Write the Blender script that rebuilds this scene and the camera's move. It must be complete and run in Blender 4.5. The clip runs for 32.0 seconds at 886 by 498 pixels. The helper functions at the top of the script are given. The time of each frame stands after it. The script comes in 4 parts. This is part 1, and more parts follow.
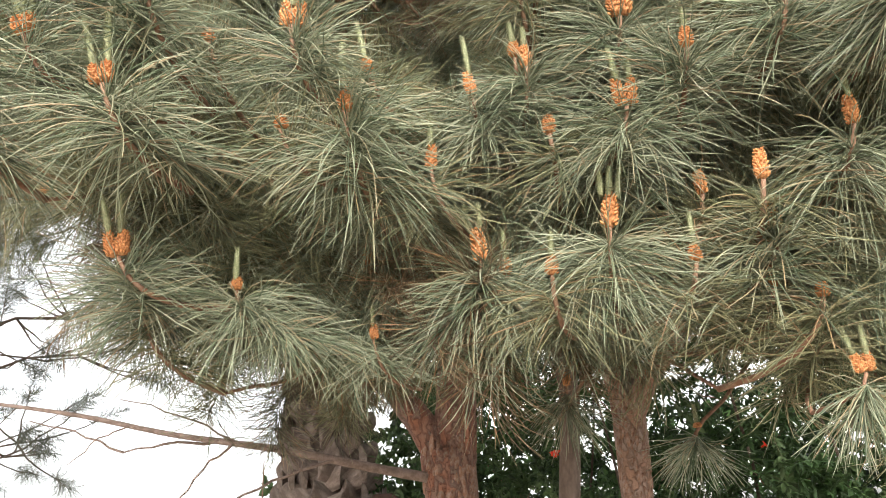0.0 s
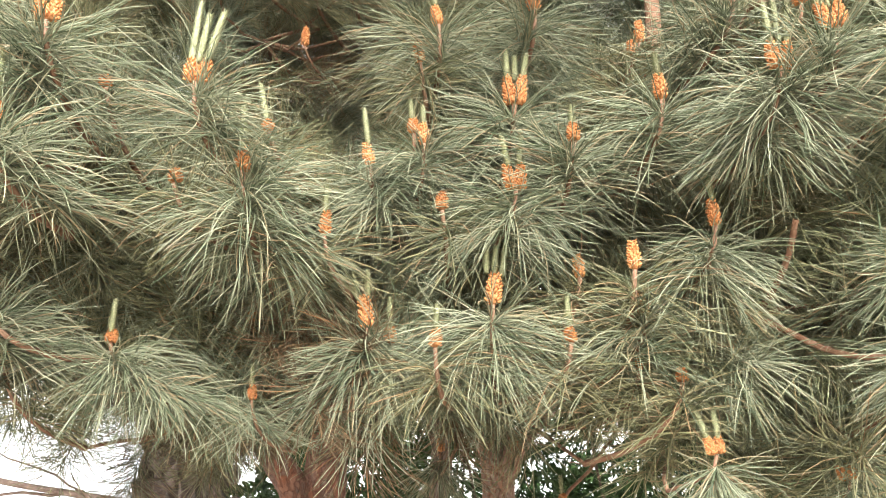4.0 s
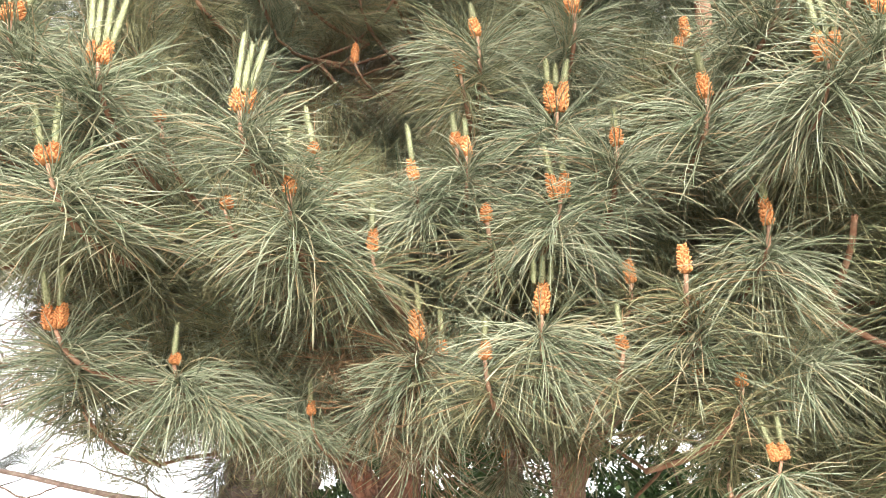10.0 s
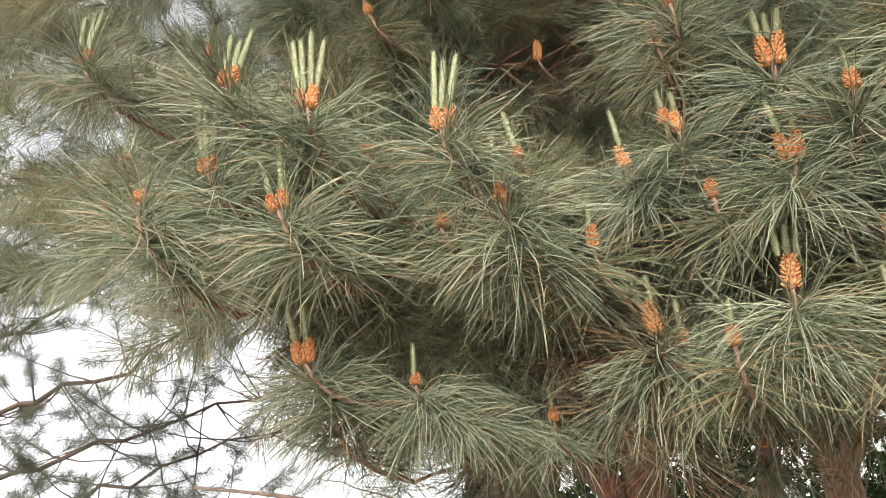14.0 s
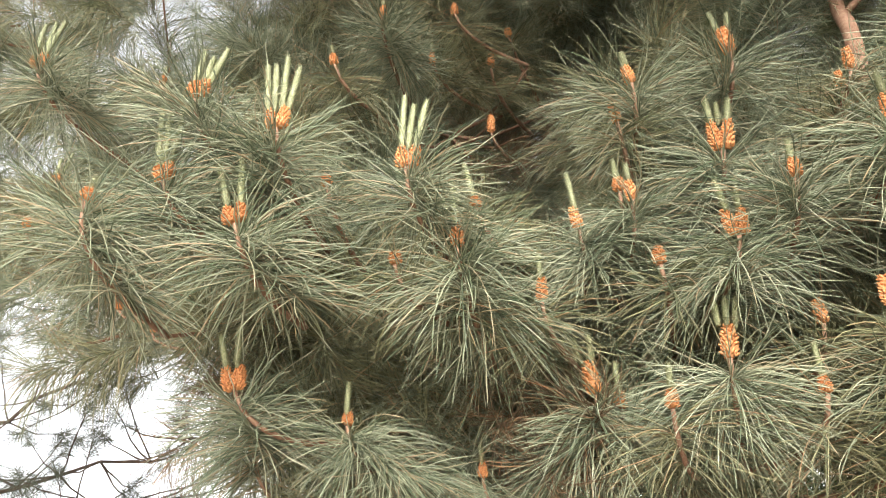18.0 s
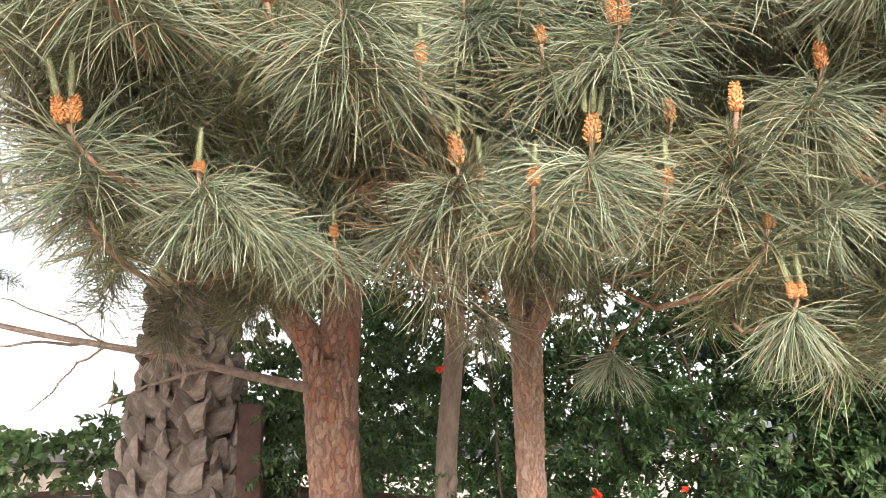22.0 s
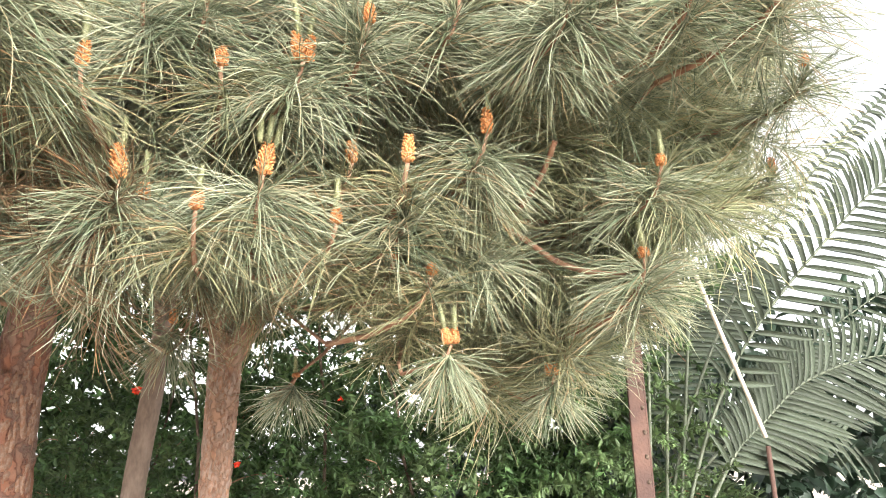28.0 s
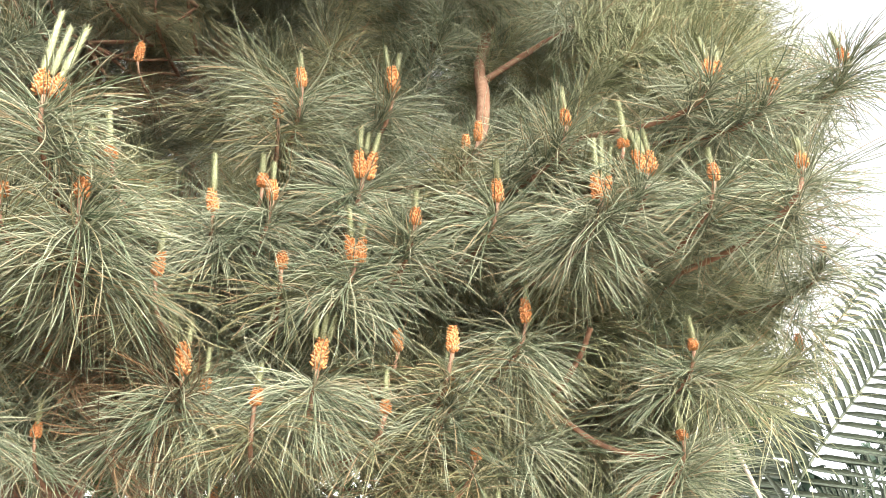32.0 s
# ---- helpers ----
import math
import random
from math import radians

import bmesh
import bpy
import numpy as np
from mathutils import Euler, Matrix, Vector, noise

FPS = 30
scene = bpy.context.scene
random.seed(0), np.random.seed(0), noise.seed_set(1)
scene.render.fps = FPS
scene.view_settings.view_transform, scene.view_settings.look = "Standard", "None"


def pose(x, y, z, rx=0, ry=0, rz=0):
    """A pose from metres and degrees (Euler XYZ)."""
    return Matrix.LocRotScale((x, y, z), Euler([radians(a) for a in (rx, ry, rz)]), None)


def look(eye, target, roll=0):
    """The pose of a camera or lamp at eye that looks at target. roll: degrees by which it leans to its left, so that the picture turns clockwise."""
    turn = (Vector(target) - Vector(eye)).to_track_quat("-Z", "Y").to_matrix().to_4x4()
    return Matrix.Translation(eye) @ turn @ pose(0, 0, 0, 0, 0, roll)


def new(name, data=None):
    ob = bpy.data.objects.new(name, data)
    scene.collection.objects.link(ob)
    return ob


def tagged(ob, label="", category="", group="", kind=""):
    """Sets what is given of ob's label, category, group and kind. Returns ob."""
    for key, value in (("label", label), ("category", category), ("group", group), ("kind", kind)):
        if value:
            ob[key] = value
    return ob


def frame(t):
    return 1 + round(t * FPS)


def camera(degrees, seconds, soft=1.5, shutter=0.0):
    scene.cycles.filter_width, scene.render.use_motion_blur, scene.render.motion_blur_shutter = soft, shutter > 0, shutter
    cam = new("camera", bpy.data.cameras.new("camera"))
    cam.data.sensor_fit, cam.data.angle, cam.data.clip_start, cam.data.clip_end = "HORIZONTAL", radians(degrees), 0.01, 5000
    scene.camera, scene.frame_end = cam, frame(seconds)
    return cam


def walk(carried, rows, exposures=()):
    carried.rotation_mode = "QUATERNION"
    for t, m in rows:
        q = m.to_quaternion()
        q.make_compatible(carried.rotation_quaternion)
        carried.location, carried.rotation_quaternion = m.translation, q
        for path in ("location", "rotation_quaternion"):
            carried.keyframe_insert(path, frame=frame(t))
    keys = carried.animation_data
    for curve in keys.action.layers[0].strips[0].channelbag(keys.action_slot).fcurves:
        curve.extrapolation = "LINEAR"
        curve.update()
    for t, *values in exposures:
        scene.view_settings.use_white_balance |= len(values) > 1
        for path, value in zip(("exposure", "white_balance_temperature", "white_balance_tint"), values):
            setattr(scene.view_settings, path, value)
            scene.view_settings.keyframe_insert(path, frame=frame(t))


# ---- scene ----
cam = camera(59.8, 32.0, soft=1.0)
PATH = [
    (0, (0.189, 0.202, 1.658), (-0.006, 2.057, 2.381), -3.3),
    (0.5, (0.190, 0.198, 1.654), (0.022, 2.053, 2.383), -3.6),
    (1, (0.189, 0.201, 1.655), (0.045, 2.061, 2.376), -3.5),
    (1.5, (0.189, 0.204, 1.654), (0.064, 2.063, 2.382), -3.7),
    (2, (0.181, 0.199, 1.654), (0.083, 2.057, 2.388), -3.5),
    (2.5, (0.180, 0.194, 1.659), (0.106, 2.052, 2.395), -3.6),
    (3, (0.183, 0.185, 1.662), (0.144, 2.031, 2.430), -3.6),
    (3.5, (0.182, 0.178, 1.671), (0.186, 2.012, 2.469), -3.3),
    (4, (0.181, 0.165, 1.676), (0.297, 1.982, 2.505), -2.9),
    (4.5, (0.192, 0.156, 1.675), (0.381, 1.959, 2.518), -3.3),
    (6.5, (0.228, 0.143, 1.699), (0.337, 1.977, 2.490), -3.2),
    (7, (0.227, 0.149, 1.702), (0.244, 1.983, 2.499), -3.3),
    (7.5, (0.219, 0.155, 1.696), (0.163, 1.986, 2.500), -3.5),
    (8, (0.219, 0.158, 1.699), (0.127, 1.986, 2.507), -3.1),
    (8.5, (0.222, 0.162, 1.695), (0.126, 1.988, 2.506), -3.0),
    (9, (0.225, 0.159, 1.695), (0.131, 1.982, 2.511), -3.0),
    (9.5, (0.225, 0.154, 1.696), (0.139, 1.975, 2.519), -3.0),
    (10, (0.227, 0.149, 1.692), (0.152, 1.965, 2.528), -3.0),
    (10.5, (0.225, 0.152, 1.696), (0.150, 1.969, 2.528), -3.4),
    (11, (0.227, 0.160, 1.696), (0.135, 1.974, 2.534), -3.5),
    (11.5, (0.214, 0.170, 1.697), (0.107, 1.981, 2.539), -4.6),
    (12, (0.203, 0.183, 1.698), (-0.030, 1.979, 2.545), -4.9),
    (12.5, (0.199, 0.179, 1.700), (-0.147, 1.960, 2.542), -4.4),
    (13, (0.195, 0.178, 1.706), (-0.233, 1.942, 2.547), -4.6),
    (13.5, (0.194, 0.175, 1.707), (-0.307, 1.919, 2.548), -4.5),
    (14, (0.191, 0.169, 1.710), (-0.384, 1.878, 2.576), -4.6),
    (14.5, (0.202, 0.152, 1.715), (-0.450, 1.819, 2.607), -4.3),
    (16.5, (0.143, 0.174, 1.656), (-0.405, 1.687, 2.845), -2.6),
    (17, (0.145, 0.180, 1.649), (-0.361, 1.729, 2.808), -2.4),
    (17.5, (0.136, 0.185, 1.646), (-0.286, 1.794, 2.757), -1.6),
    (18, (0.119, 0.191, 1.643), (-0.206, 1.856, 2.703), -1.7),
    (18.5, (0.073, 0.192, 1.663), (-0.144, 1.926, 2.636), -2.2),
    (19, (0.007, 0.192, 1.685), (-0.065, 1.994, 2.550), -2.9),
    (19.5, (-0.016, 0.195, 1.677), (0.005, 2.028, 2.476), -3.1),
    (20, (-0.038, 0.199, 1.670), (0.042, 2.062, 2.394), -2.7),
    (20.5, (-0.051, 0.205, 1.661), (0.040, 2.089, 2.327), -2.3),
    (21, (-0.046, 0.210, 1.657), (0.052, 2.113, 2.264), -2.4),
    (21.5, (-0.035, 0.214, 1.655), (0.095, 2.128, 2.218), -2.3),
    (22, (-0.016, 0.221, 1.638), (0.170, 2.143, 2.159), -2.2),
    (22.5, (-0.001, 0.226, 1.627), (0.229, 2.156, 2.100), -1.9),
    (23, (0.024, 0.230, 1.611), (0.300, 2.166, 2.032), -1.1),
    (23.5, (0.035, 0.240, 1.601), (0.355, 2.179, 1.970), -0.5),
    (24, (0.050, 0.257, 1.592), (0.412, 2.199, 1.904), -0.7),
    (24.5, (0.076, 0.266, 1.580), (0.476, 2.209, 1.838), -1.2),
    (25, (0.109, 0.260, 1.577), (0.560, 2.195, 1.804), -0.8),
    (25.5, (0.126, 0.242, 1.584), (0.703, 2.137, 1.860), -0.7),
    (26, (0.141, 0.222, 1.595), (0.795, 2.081, 1.938), -1.3),
    (26.5, (0.145, 0.211, 1.604), (0.845, 2.042, 2.000), -1.2),
    (28.5, (0.129, 0.181, 1.662), (0.915, 1.910, 2.290), -1.8),
    (29, (0.139, 0.169, 1.663), (0.915, 1.871, 2.371), -1.8),
    (29.5, (0.137, 0.159, 1.676), (0.904, 1.838, 2.446), -1.5),
    (30, (0.128, 0.141, 1.701), (0.885, 1.807, 2.508), -1.6),
    (30.5, (0.118, 0.136, 1.706), (0.872, 1.776, 2.567), -2.0),
    (31, (0.113, 0.129, 1.709), (0.822, 1.766, 2.613), -2.1),
    (31.5, (0.081, 0.130, 1.710), (0.772, 1.763, 2.634), -1.9),
    (32, (0.053, 0.117, 1.708), (0.749, 1.764, 2.603), -1.9),
]
# the film camera's own brightening and darkening: seconds, stops
EXPOSURE = [(0, 0.37), (2, 0.27), (4, 0.84), (7, 0.91), (9, 0.76), (11, 0.95), (12, 0.82), (13, 0.24), (14, 0.18), (17, 0.64), (19, 0.6), (21, 0.6), (22, 0.7), (24, 1.3), (26, 1.42), (29, 0.98), (32, 0.96)]
walk(cam, [(t, look(eye, target, roll)) for t, eye, target, roll in PATH], EXPOSURE)

# ---- light ----
SUN_EL, SUN_AZ = 25, 172
world = bpy.data.worlds.new("overcast_sky")
scene.world = world
world.use_nodes = True
wn, wl = world.node_tree.nodes, world.node_tree.links
sky = wn.new("ShaderNodeTexSky")
sky.sky_type, sky.sun_disc = "NISHITA", False
sky.sun_elevation, sky.sun_rotation = radians(SUN_EL), radians(SUN_AZ)
sky.air_density, sky.dust_density = 1.0, 4.0
pale = wn.new("ShaderNodeHueSaturation")
pale.inputs["Saturation"].default_value = 0.12
pale.inputs["Value"].default_value = 1.0
wl.new(sky.outputs[0], pale.inputs["Color"])
wl.new(pale.outputs[0], wn["Background"].inputs[0])
wn["Background"].inputs[1].default_value = 0.37
sun = new("sun", bpy.data.lights.new("sun", "SUN"))
sun.data.energy, sun.data.angle, sun.data.color = 1.75, radians(25), (1.0, 0.9, 0.76)
_az, _el = radians(SUN_AZ), radians(SUN_EL)
sun.matrix_world = look((0, 0, 0), (-math.sin(_az) * math.cos(_el), -math.cos(_az) * math.cos(_el), -math.sin(_el)))


# ---- materials ----
def material(name, base, rough=0.6, scale=30.0, vary=0.25, fine=4.0, bump=0.3, stretch=(1, 1, 1), second=None, spot=0.5, island=0.0, per_object=0.0, metal=0.0, through_light=0.0, far=0.02):
    """A surface with grain at two scales; second is the colour of its stains."""
    m = bpy.data.materials.new(name)
    m.use_nodes = True
    n, l = m.node_tree.nodes, m.node_tree.links
    p = n["Principled BSDF"]
    p.inputs["Roughness"].default_value, p.inputs["Metallic"].default_value = rough, metal
    co, mp = n.new("ShaderNodeTexCoord"), n.new("ShaderNodeMapping")
    mp.inputs["Scale"].default_value = stretch
    l.new(co.outputs["Object"], mp.inputs[0])
    a, b = n.new("ShaderNodeTexNoise"), n.new("ShaderNodeTexNoise")
    a.inputs["Scale"].default_value, b.inputs["Scale"].default_value = scale, scale * fine
    a.inputs["Detail"].default_value = b.inputs["Detail"].default_value = 4
    l.new(mp.outputs[0], a.inputs["Vector"]), l.new(mp.outputs[0], b.inputs["Vector"])
    ramp = n.new("ShaderNodeValToRGB")
    ramp.color_ramp.elements[0].position, ramp.color_ramp.elements[1].position = spot - 0.14, spot + 0.14
    ramp.color_ramp.elements[0].color = (*base, 1)
    ramp.color_ramp.elements[1].color = (*(second or [min(1, c * 1.25) for c in base]), 1)
    l.new(a.outputs["Fac"], ramp.inputs[0])
    hs = n.new("ShaderNodeHueSaturation")
    val = n.new("ShaderNodeMath")
    val.operation = "MULTIPLY_ADD"
    val.inputs[1].default_value, val.inputs[2].default_value = 2 * vary, 1 - vary
    l.new(b.outputs["Fac"], val.inputs[0])
    value = val.outputs[0]
    for amount, kind, out in ((island, "ShaderNodeNewGeometry", "Random Per Island"), (per_object, "ShaderNodeObjectInfo", "Random")):
        if amount:
            g, mu, ad = n.new(kind), n.new("ShaderNodeMath"), n.new("ShaderNodeMath")
            mu.operation, ad.operation = "MULTIPLY_ADD", "MULTIPLY"
            mu.inputs[1].default_value, mu.inputs[2].default_value = 2 * amount, 1 - amount
            l.new(g.outputs[out], mu.inputs[0]), l.new(mu.outputs[0], ad.inputs[0]), l.new(value, ad.inputs[1])
            value = ad.outputs[0]
    l.new(value, hs.inputs["Value"]), l.new(ramp.outputs[0], hs.inputs["Color"])
    l.new(hs.outputs[0], p.inputs["Base Color"])
    if bump:
        bp = n.new("ShaderNodeBump")
        bp.inputs["Strength"].default_value, bp.inputs["Distance"].default_value = bump, far
        l.new(b.outputs["Fac"], bp.inputs["Height"]), l.new(bp.outputs[0], p.inputs["Normal"])
    if through_light:
        t, mix = n.new("ShaderNodeBsdfTranslucent"), n.new("ShaderNodeMixShader")
        l.new(hs.outputs[0], t.inputs[0])
        mix.inputs[0].default_value = through_light
        l.new(p.outputs[0], mix.inputs[1]), l.new(t.outputs[0], mix.inputs[2])
        l.new(mix.outputs[0], n["Material Output"].inputs[0])
    return m


def needle_material(name, low, high, dry):
    """Needles: each one its own tone between low and high, a few of them dry."""
    m = material(name, low, rough=0.36, scale=9, vary=0.12, bump=0, island=0.0)
    n, l = m.node_tree.nodes, m.node_tree.links
    p = n["Principled BSDF"]
    g, r = n.new("ShaderNodeNewGeometry"), n.new("ShaderNodeValToRGB")
    e = r.color_ramp.elements
    e[0].position, e[0].color = 0.0, (*low, 1)
    e[1].position, e[1].color = 0.86, (*high, 1)
    x = e.new(0.95)
    x.color = (*dry, 1)
    l.new(g.outputs["Random Per Island"], r.inputs[0])
    hs = [k for k in n if k.bl_idname == "ShaderNodeHueSaturation"][0]
    l.new(r.outputs[0], hs.inputs["Color"])
    t, mix = n.new("ShaderNodeBsdfTranslucent"), n.new("ShaderNodeMixShader")
    l.new(hs.outputs[0], t.inputs[0])
    mix.inputs[0].default_value = 0.24
    l.new(p.outputs[0], mix.inputs[1]), l.new(t.outputs[0], mix.inputs[2])
    l.new(mix.outputs[0], n["Material Output"].inputs[0])
    return m


def bark_material(name, base, second, crack, scale, depth):
    """Plated bark: upright plates between dark cracks."""
    m = material(name, base, rough=0.85, scale=14, vary=0.28, fine=6, bump=0.5, second=second, far=0.01)
    n, l = m.node_tree.nodes, m.node_tree.links
    p = n["Principled BSDF"]
    hs = [k for k in n if k.bl_idname == "ShaderNodeHueSaturation"][0]
    co, mp, wob, add = n.new("ShaderNodeTexCoord"), n.new("ShaderNodeMapping"), n.new("ShaderNodeTexNoise"), n.new("ShaderNodeMixRGB")
    mp.inputs["Scale"].default_value = (1, 1, 0.2)
    wob.inputs["Scale"].default_value, wob.inputs["Detail"].default_value = 22, 3
    add.blend_type, add.inputs[0].default_value = "ADD", 0.075
    l.new(co.outputs["Object"], add.inputs[1]), l.new(co.outputs["Object"], wob.inputs["Vector"]), l.new(wob.outputs["Color"], add.inputs[2])
    l.new(add.outputs[0], mp.inputs[0])
    v = n.new("ShaderNodeTexVoronoi")
    v.feature = "DISTANCE_TO_EDGE"
    v.inputs["Scale"].default_value = scale
    l.new(mp.outputs[0], v.inputs["Vector"])
    r = n.new("ShaderNodeValToRGB")
    r.color_ramp.elements[0].position, r.color_ramp.elements[1].position = 0.02, 0.16
    l.new(v.outputs["Distance"], r.inputs[0])
    mx = n.new("ShaderNodeMixRGB")
    mx.inputs[1].default_value = (*crack, 1)
    soften = n.new("ShaderNodeMath")
    soften.operation, soften.use_clamp = "MULTIPLY_ADD", True
    soften.inputs[1].default_value, soften.inputs[2].default_value = 0.5, 0.5
    l.new(r.outputs[0], soften.inputs[0]), l.new(soften.outputs[0], mx.inputs[0]), l.new(mx.outputs[0], p.inputs["Base Color"])
    # some plates have weathered grey, others have shed and show orange
    cells, tone, age = n.new("ShaderNodeTexVoronoi"), n.new("ShaderNodeValToRGB"), n.new("ShaderNodeMixRGB")
    cells.inputs["Scale"].default_value = scale
    l.new(mp.outputs[0], cells.inputs["Vector"]), l.new(cells.outputs["Color"], tone.inputs[0])
    tone.color_ramp.elements[0].position, tone.color_ramp.elements[1].position = 0.3, 0.75
    tone.color_ramp.elements[0].color, tone.color_ramp.elements[1].color = (*[c * 0.85 for c in second], 1), (*[min(1, c * 1.15) for c in base], 1)
    age.inputs[0].default_value = 0.55
    l.new(hs.outputs[0], age.inputs[1]), l.new(tone.outputs[0], age.inputs[2]), l.new(age.outputs[0], mx.inputs[2])
    old = [k for k in n if k.bl_idname == "ShaderNodeBump"][0]
    bp = n.new("ShaderNodeBump")
    bp.inputs["Strength"].default_value, bp.inputs["Distance"].default_value = 0.8, depth
    l.new(r.outputs[0], bp.inputs["Height"]), l.new(bp.outputs[0], old.inputs["Normal"])
    return m


NEEDLE = needle_material("pine_needle", (0.085, 0.122, 0.064), (0.45, 0.475, 0.33), (0.42, 0.32, 0.19))
NEEDLE_DRY = needle_material("dry_pine_needle", (0.11, 0.075, 0.04), (0.3, 0.2, 0.11), (0.36, 0.2, 0.1))
NEEDLE_OLD = needle_material("old_pine_needle", (0.08, 0.095, 0.045), (0.36, 0.345, 0.19), (0.38, 0.24, 0.13))
TWIG = material("twig_bark", (0.21, 0.105, 0.06), rough=0.85, scale=60, second=(0.28, 0.17, 0.11), bump=0.6, far=0.004)
BARE = material("bare_branch_bark", (0.17, 0.12, 0.095), rough=0.9, scale=40, second=(0.27, 0.2, 0.165), bump=0.5, far=0.004)
CANDLE = material("candle_scales", (0.19, 0.215, 0.1), rough=0.75, scale=300, vary=0.3, second=(0.34, 0.345, 0.205), bump=0.4, far=0.002, per_object=0.12, island=0.3)
POLLEN = material("pollen_cone", (0.54, 0.2, 0.07), rough=0.8, scale=400, vary=0.25, second=(0.68, 0.34, 0.14), bump=0.4, island=0.18, per_object=0.1, far=0.002)
BARK = bark_material("pine_bark", (0.27, 0.112, 0.064), (0.25, 0.172, 0.138), (0.12, 0.055, 0.038), 34, 0.008)
BARK_SLIM = bark_material("slim_pine_bark", (0.32, 0.165, 0.1), (0.36, 0.27, 0.22), (0.18, 0.1, 0.07), 52, 0.005)
FLAKE = material("bark_scale", (0.25, 0.12, 0.07), rough=0.9, scale=60, vary=0.25, second=(0.3, 0.21, 0.165), bump=0.4, per_object=0.22, far=0.003)
BARK_GREY = material("grey_smooth_bark", (0.15, 0.108, 0.083), rough=0.85, scale=25, second=(0.215, 0.16, 0.128), bump=0.5, stretch=(1, 1, 0.4), far=0.006)
BOOT = material("palm_leaf_base", (0.12, 0.089, 0.071), rough=0.85, scale=12, vary=0.3, fine=8, second=(0.215, 0.17, 0.142), bump=0.4, stretch=(2, 2, 1), per_object=0.3, far=0.006)
FIBRE = material("palm_fibre", (0.1, 0.07, 0.05), rough=0.95, scale=40, vary=0.4, bump=0.8, stretch=(4, 4, 1))
LEAF = material("hedge_leaf", (0.036, 0.076, 0.024), rough=0.58, scale=25, vary=0.2, bump=0.1, second=(0.075, 0.138, 0.045), island=0.4, per_object=0.25, through_light=0.3, far=0.004)
LEAF_LIGHT = material("young_hedge_leaf", (0.052, 0.09, 0.03), rough=0.62, scale=25, vary=0.2, bump=0.1, second=(0.095, 0.145, 0.056), island=0.4, per_object=0.25, through_light=0.3, far=0.004)
# Yellow-green needles, paler than the rest to brighten the right flank as if lit
NEEDLE_LIT = needle_material("lit_pine_needle", (0.13, 0.16, 0.075), (0.5, 0.51, 0.31), (0.42, 0.32, 0.17))
NEEDLE_FAR = needle_material("far_pine_needle", (0.045, 0.06, 0.035), (0.14, 0.15, 0.095), (0.18, 0.12, 0.07))
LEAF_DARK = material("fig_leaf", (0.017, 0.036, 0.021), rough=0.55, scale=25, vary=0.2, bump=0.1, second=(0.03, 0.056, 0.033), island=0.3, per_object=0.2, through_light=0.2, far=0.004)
FROND = material("palm_leaflet", (0.033, 0.046, 0.028), rough=0.68, scale=15, vary=0.2, bump=0.15, second=(0.064, 0.081, 0.052), per_object=0.3, stretch=(6, 1, 1), through_light=0.2, far=0.004)
RACHIS = material("palm_rachis", (0.055, 0.07, 0.042), rough=0.5, scale=30, second=(0.085, 0.098, 0.062), bump=0.2)
RED = material("pomegranate_flower", (0.75, 0.03, 0.015), rough=0.5, scale=60, second=(0.85, 0.09, 0.03), bump=0.2, through_light=0.3, far=0.004)
WIRE = material("galvanised_wire", (0.2, 0.185, 0.165), rough=0.55, scale=60, second=(0.255, 0.18, 0.128), spot=0.62, metal=0.35, bump=0.2, far=0.002)
RUST = material("rusty_steel", (0.044, 0.021, 0.0155), rough=0.85, scale=18, vary=0.3, fine=7, second=(0.075, 0.037, 0.026), bump=0.5, far=0.004)
RUST_PAINT = material("red_oxide_paint", (0.064, 0.022, 0.0145), rough=0.75, scale=14, vary=0.25, fine=8, second=(0.1, 0.045, 0.03), bump=0.4, far=0.003)
GATE_PAINT = material("worn_cream_paint", (0.1, 0.094, 0.078), rough=0.7, scale=9, vary=0.2, fine=7, second=(0.1, 0.07, 0.052), spot=0.6, bump=0.3, far=0.003)
PIPE = material("grey_pipe_paint", (0.066, 0.069, 0.063), rough=0.6, scale=16, vary=0.15, fine=9, second=(0.105, 0.1, 0.09), bump=0.25, far=0.003)
MORTAR = material("pale_mortar", (0.26, 0.245, 0.225), rough=0.95, scale=50, second=(0.36, 0.34, 0.31), bump=0.8, far=0.006)
SPLASH = material("white_paint_splash", (0.8, 0.78, 0.72), rough=0.6, scale=60, bump=0.2, far=0.002)
SHEET = material("grey_corrugated_sheet", (0.06, 0.06, 0.062), rough=0.6, scale=4, vary=0.2, fine=12, second=(0.11, 0.1, 0.092), bump=0.15, metal=0.3)
WALL = material("beige_render", (0.36, 0.28, 0.22), rough=0.95, scale=7, vary=0.2, fine=20, second=(0.42, 0.35, 0.29), bump=0.4)
BRICK = material("red_brick", (0.36, 0.12, 0.08), rough=0.9, scale=20, second=(0.45, 0.2, 0.14), bump=0.4, per_object=0.2)
SOIL = material("dry_soil", (0.36, 0.3, 0.24), rough=1.0, scale=2.2, vary=0.35, fine=18, second=(0.44, 0.38, 0.31), bump=0.7)
BAMBOO = material("weathered_cane", (0.42, 0.36, 0.28), rough=0.6, scale=12, second=(0.52, 0.46, 0.38), bump=0.2, stretch=(1, 1, 0.3))
# dark brown of the boards that stand in for shade
SHADE_PLANK = material("dark_shade_plank", (0.06, 0.05, 0.042), rough=0.9, scale=8, vary=0.3, second=(0.1, 0.085, 0.07), bump=0.4, stretch=(0.3, 1, 3))
WHITE = material("white_sheet_metal", (0.75, 0.75, 0.74), rough=0.5, scale=10, vary=0.1, bump=0.1)

rng = np.random.default_rng(7)
rnd = random.Random(11)


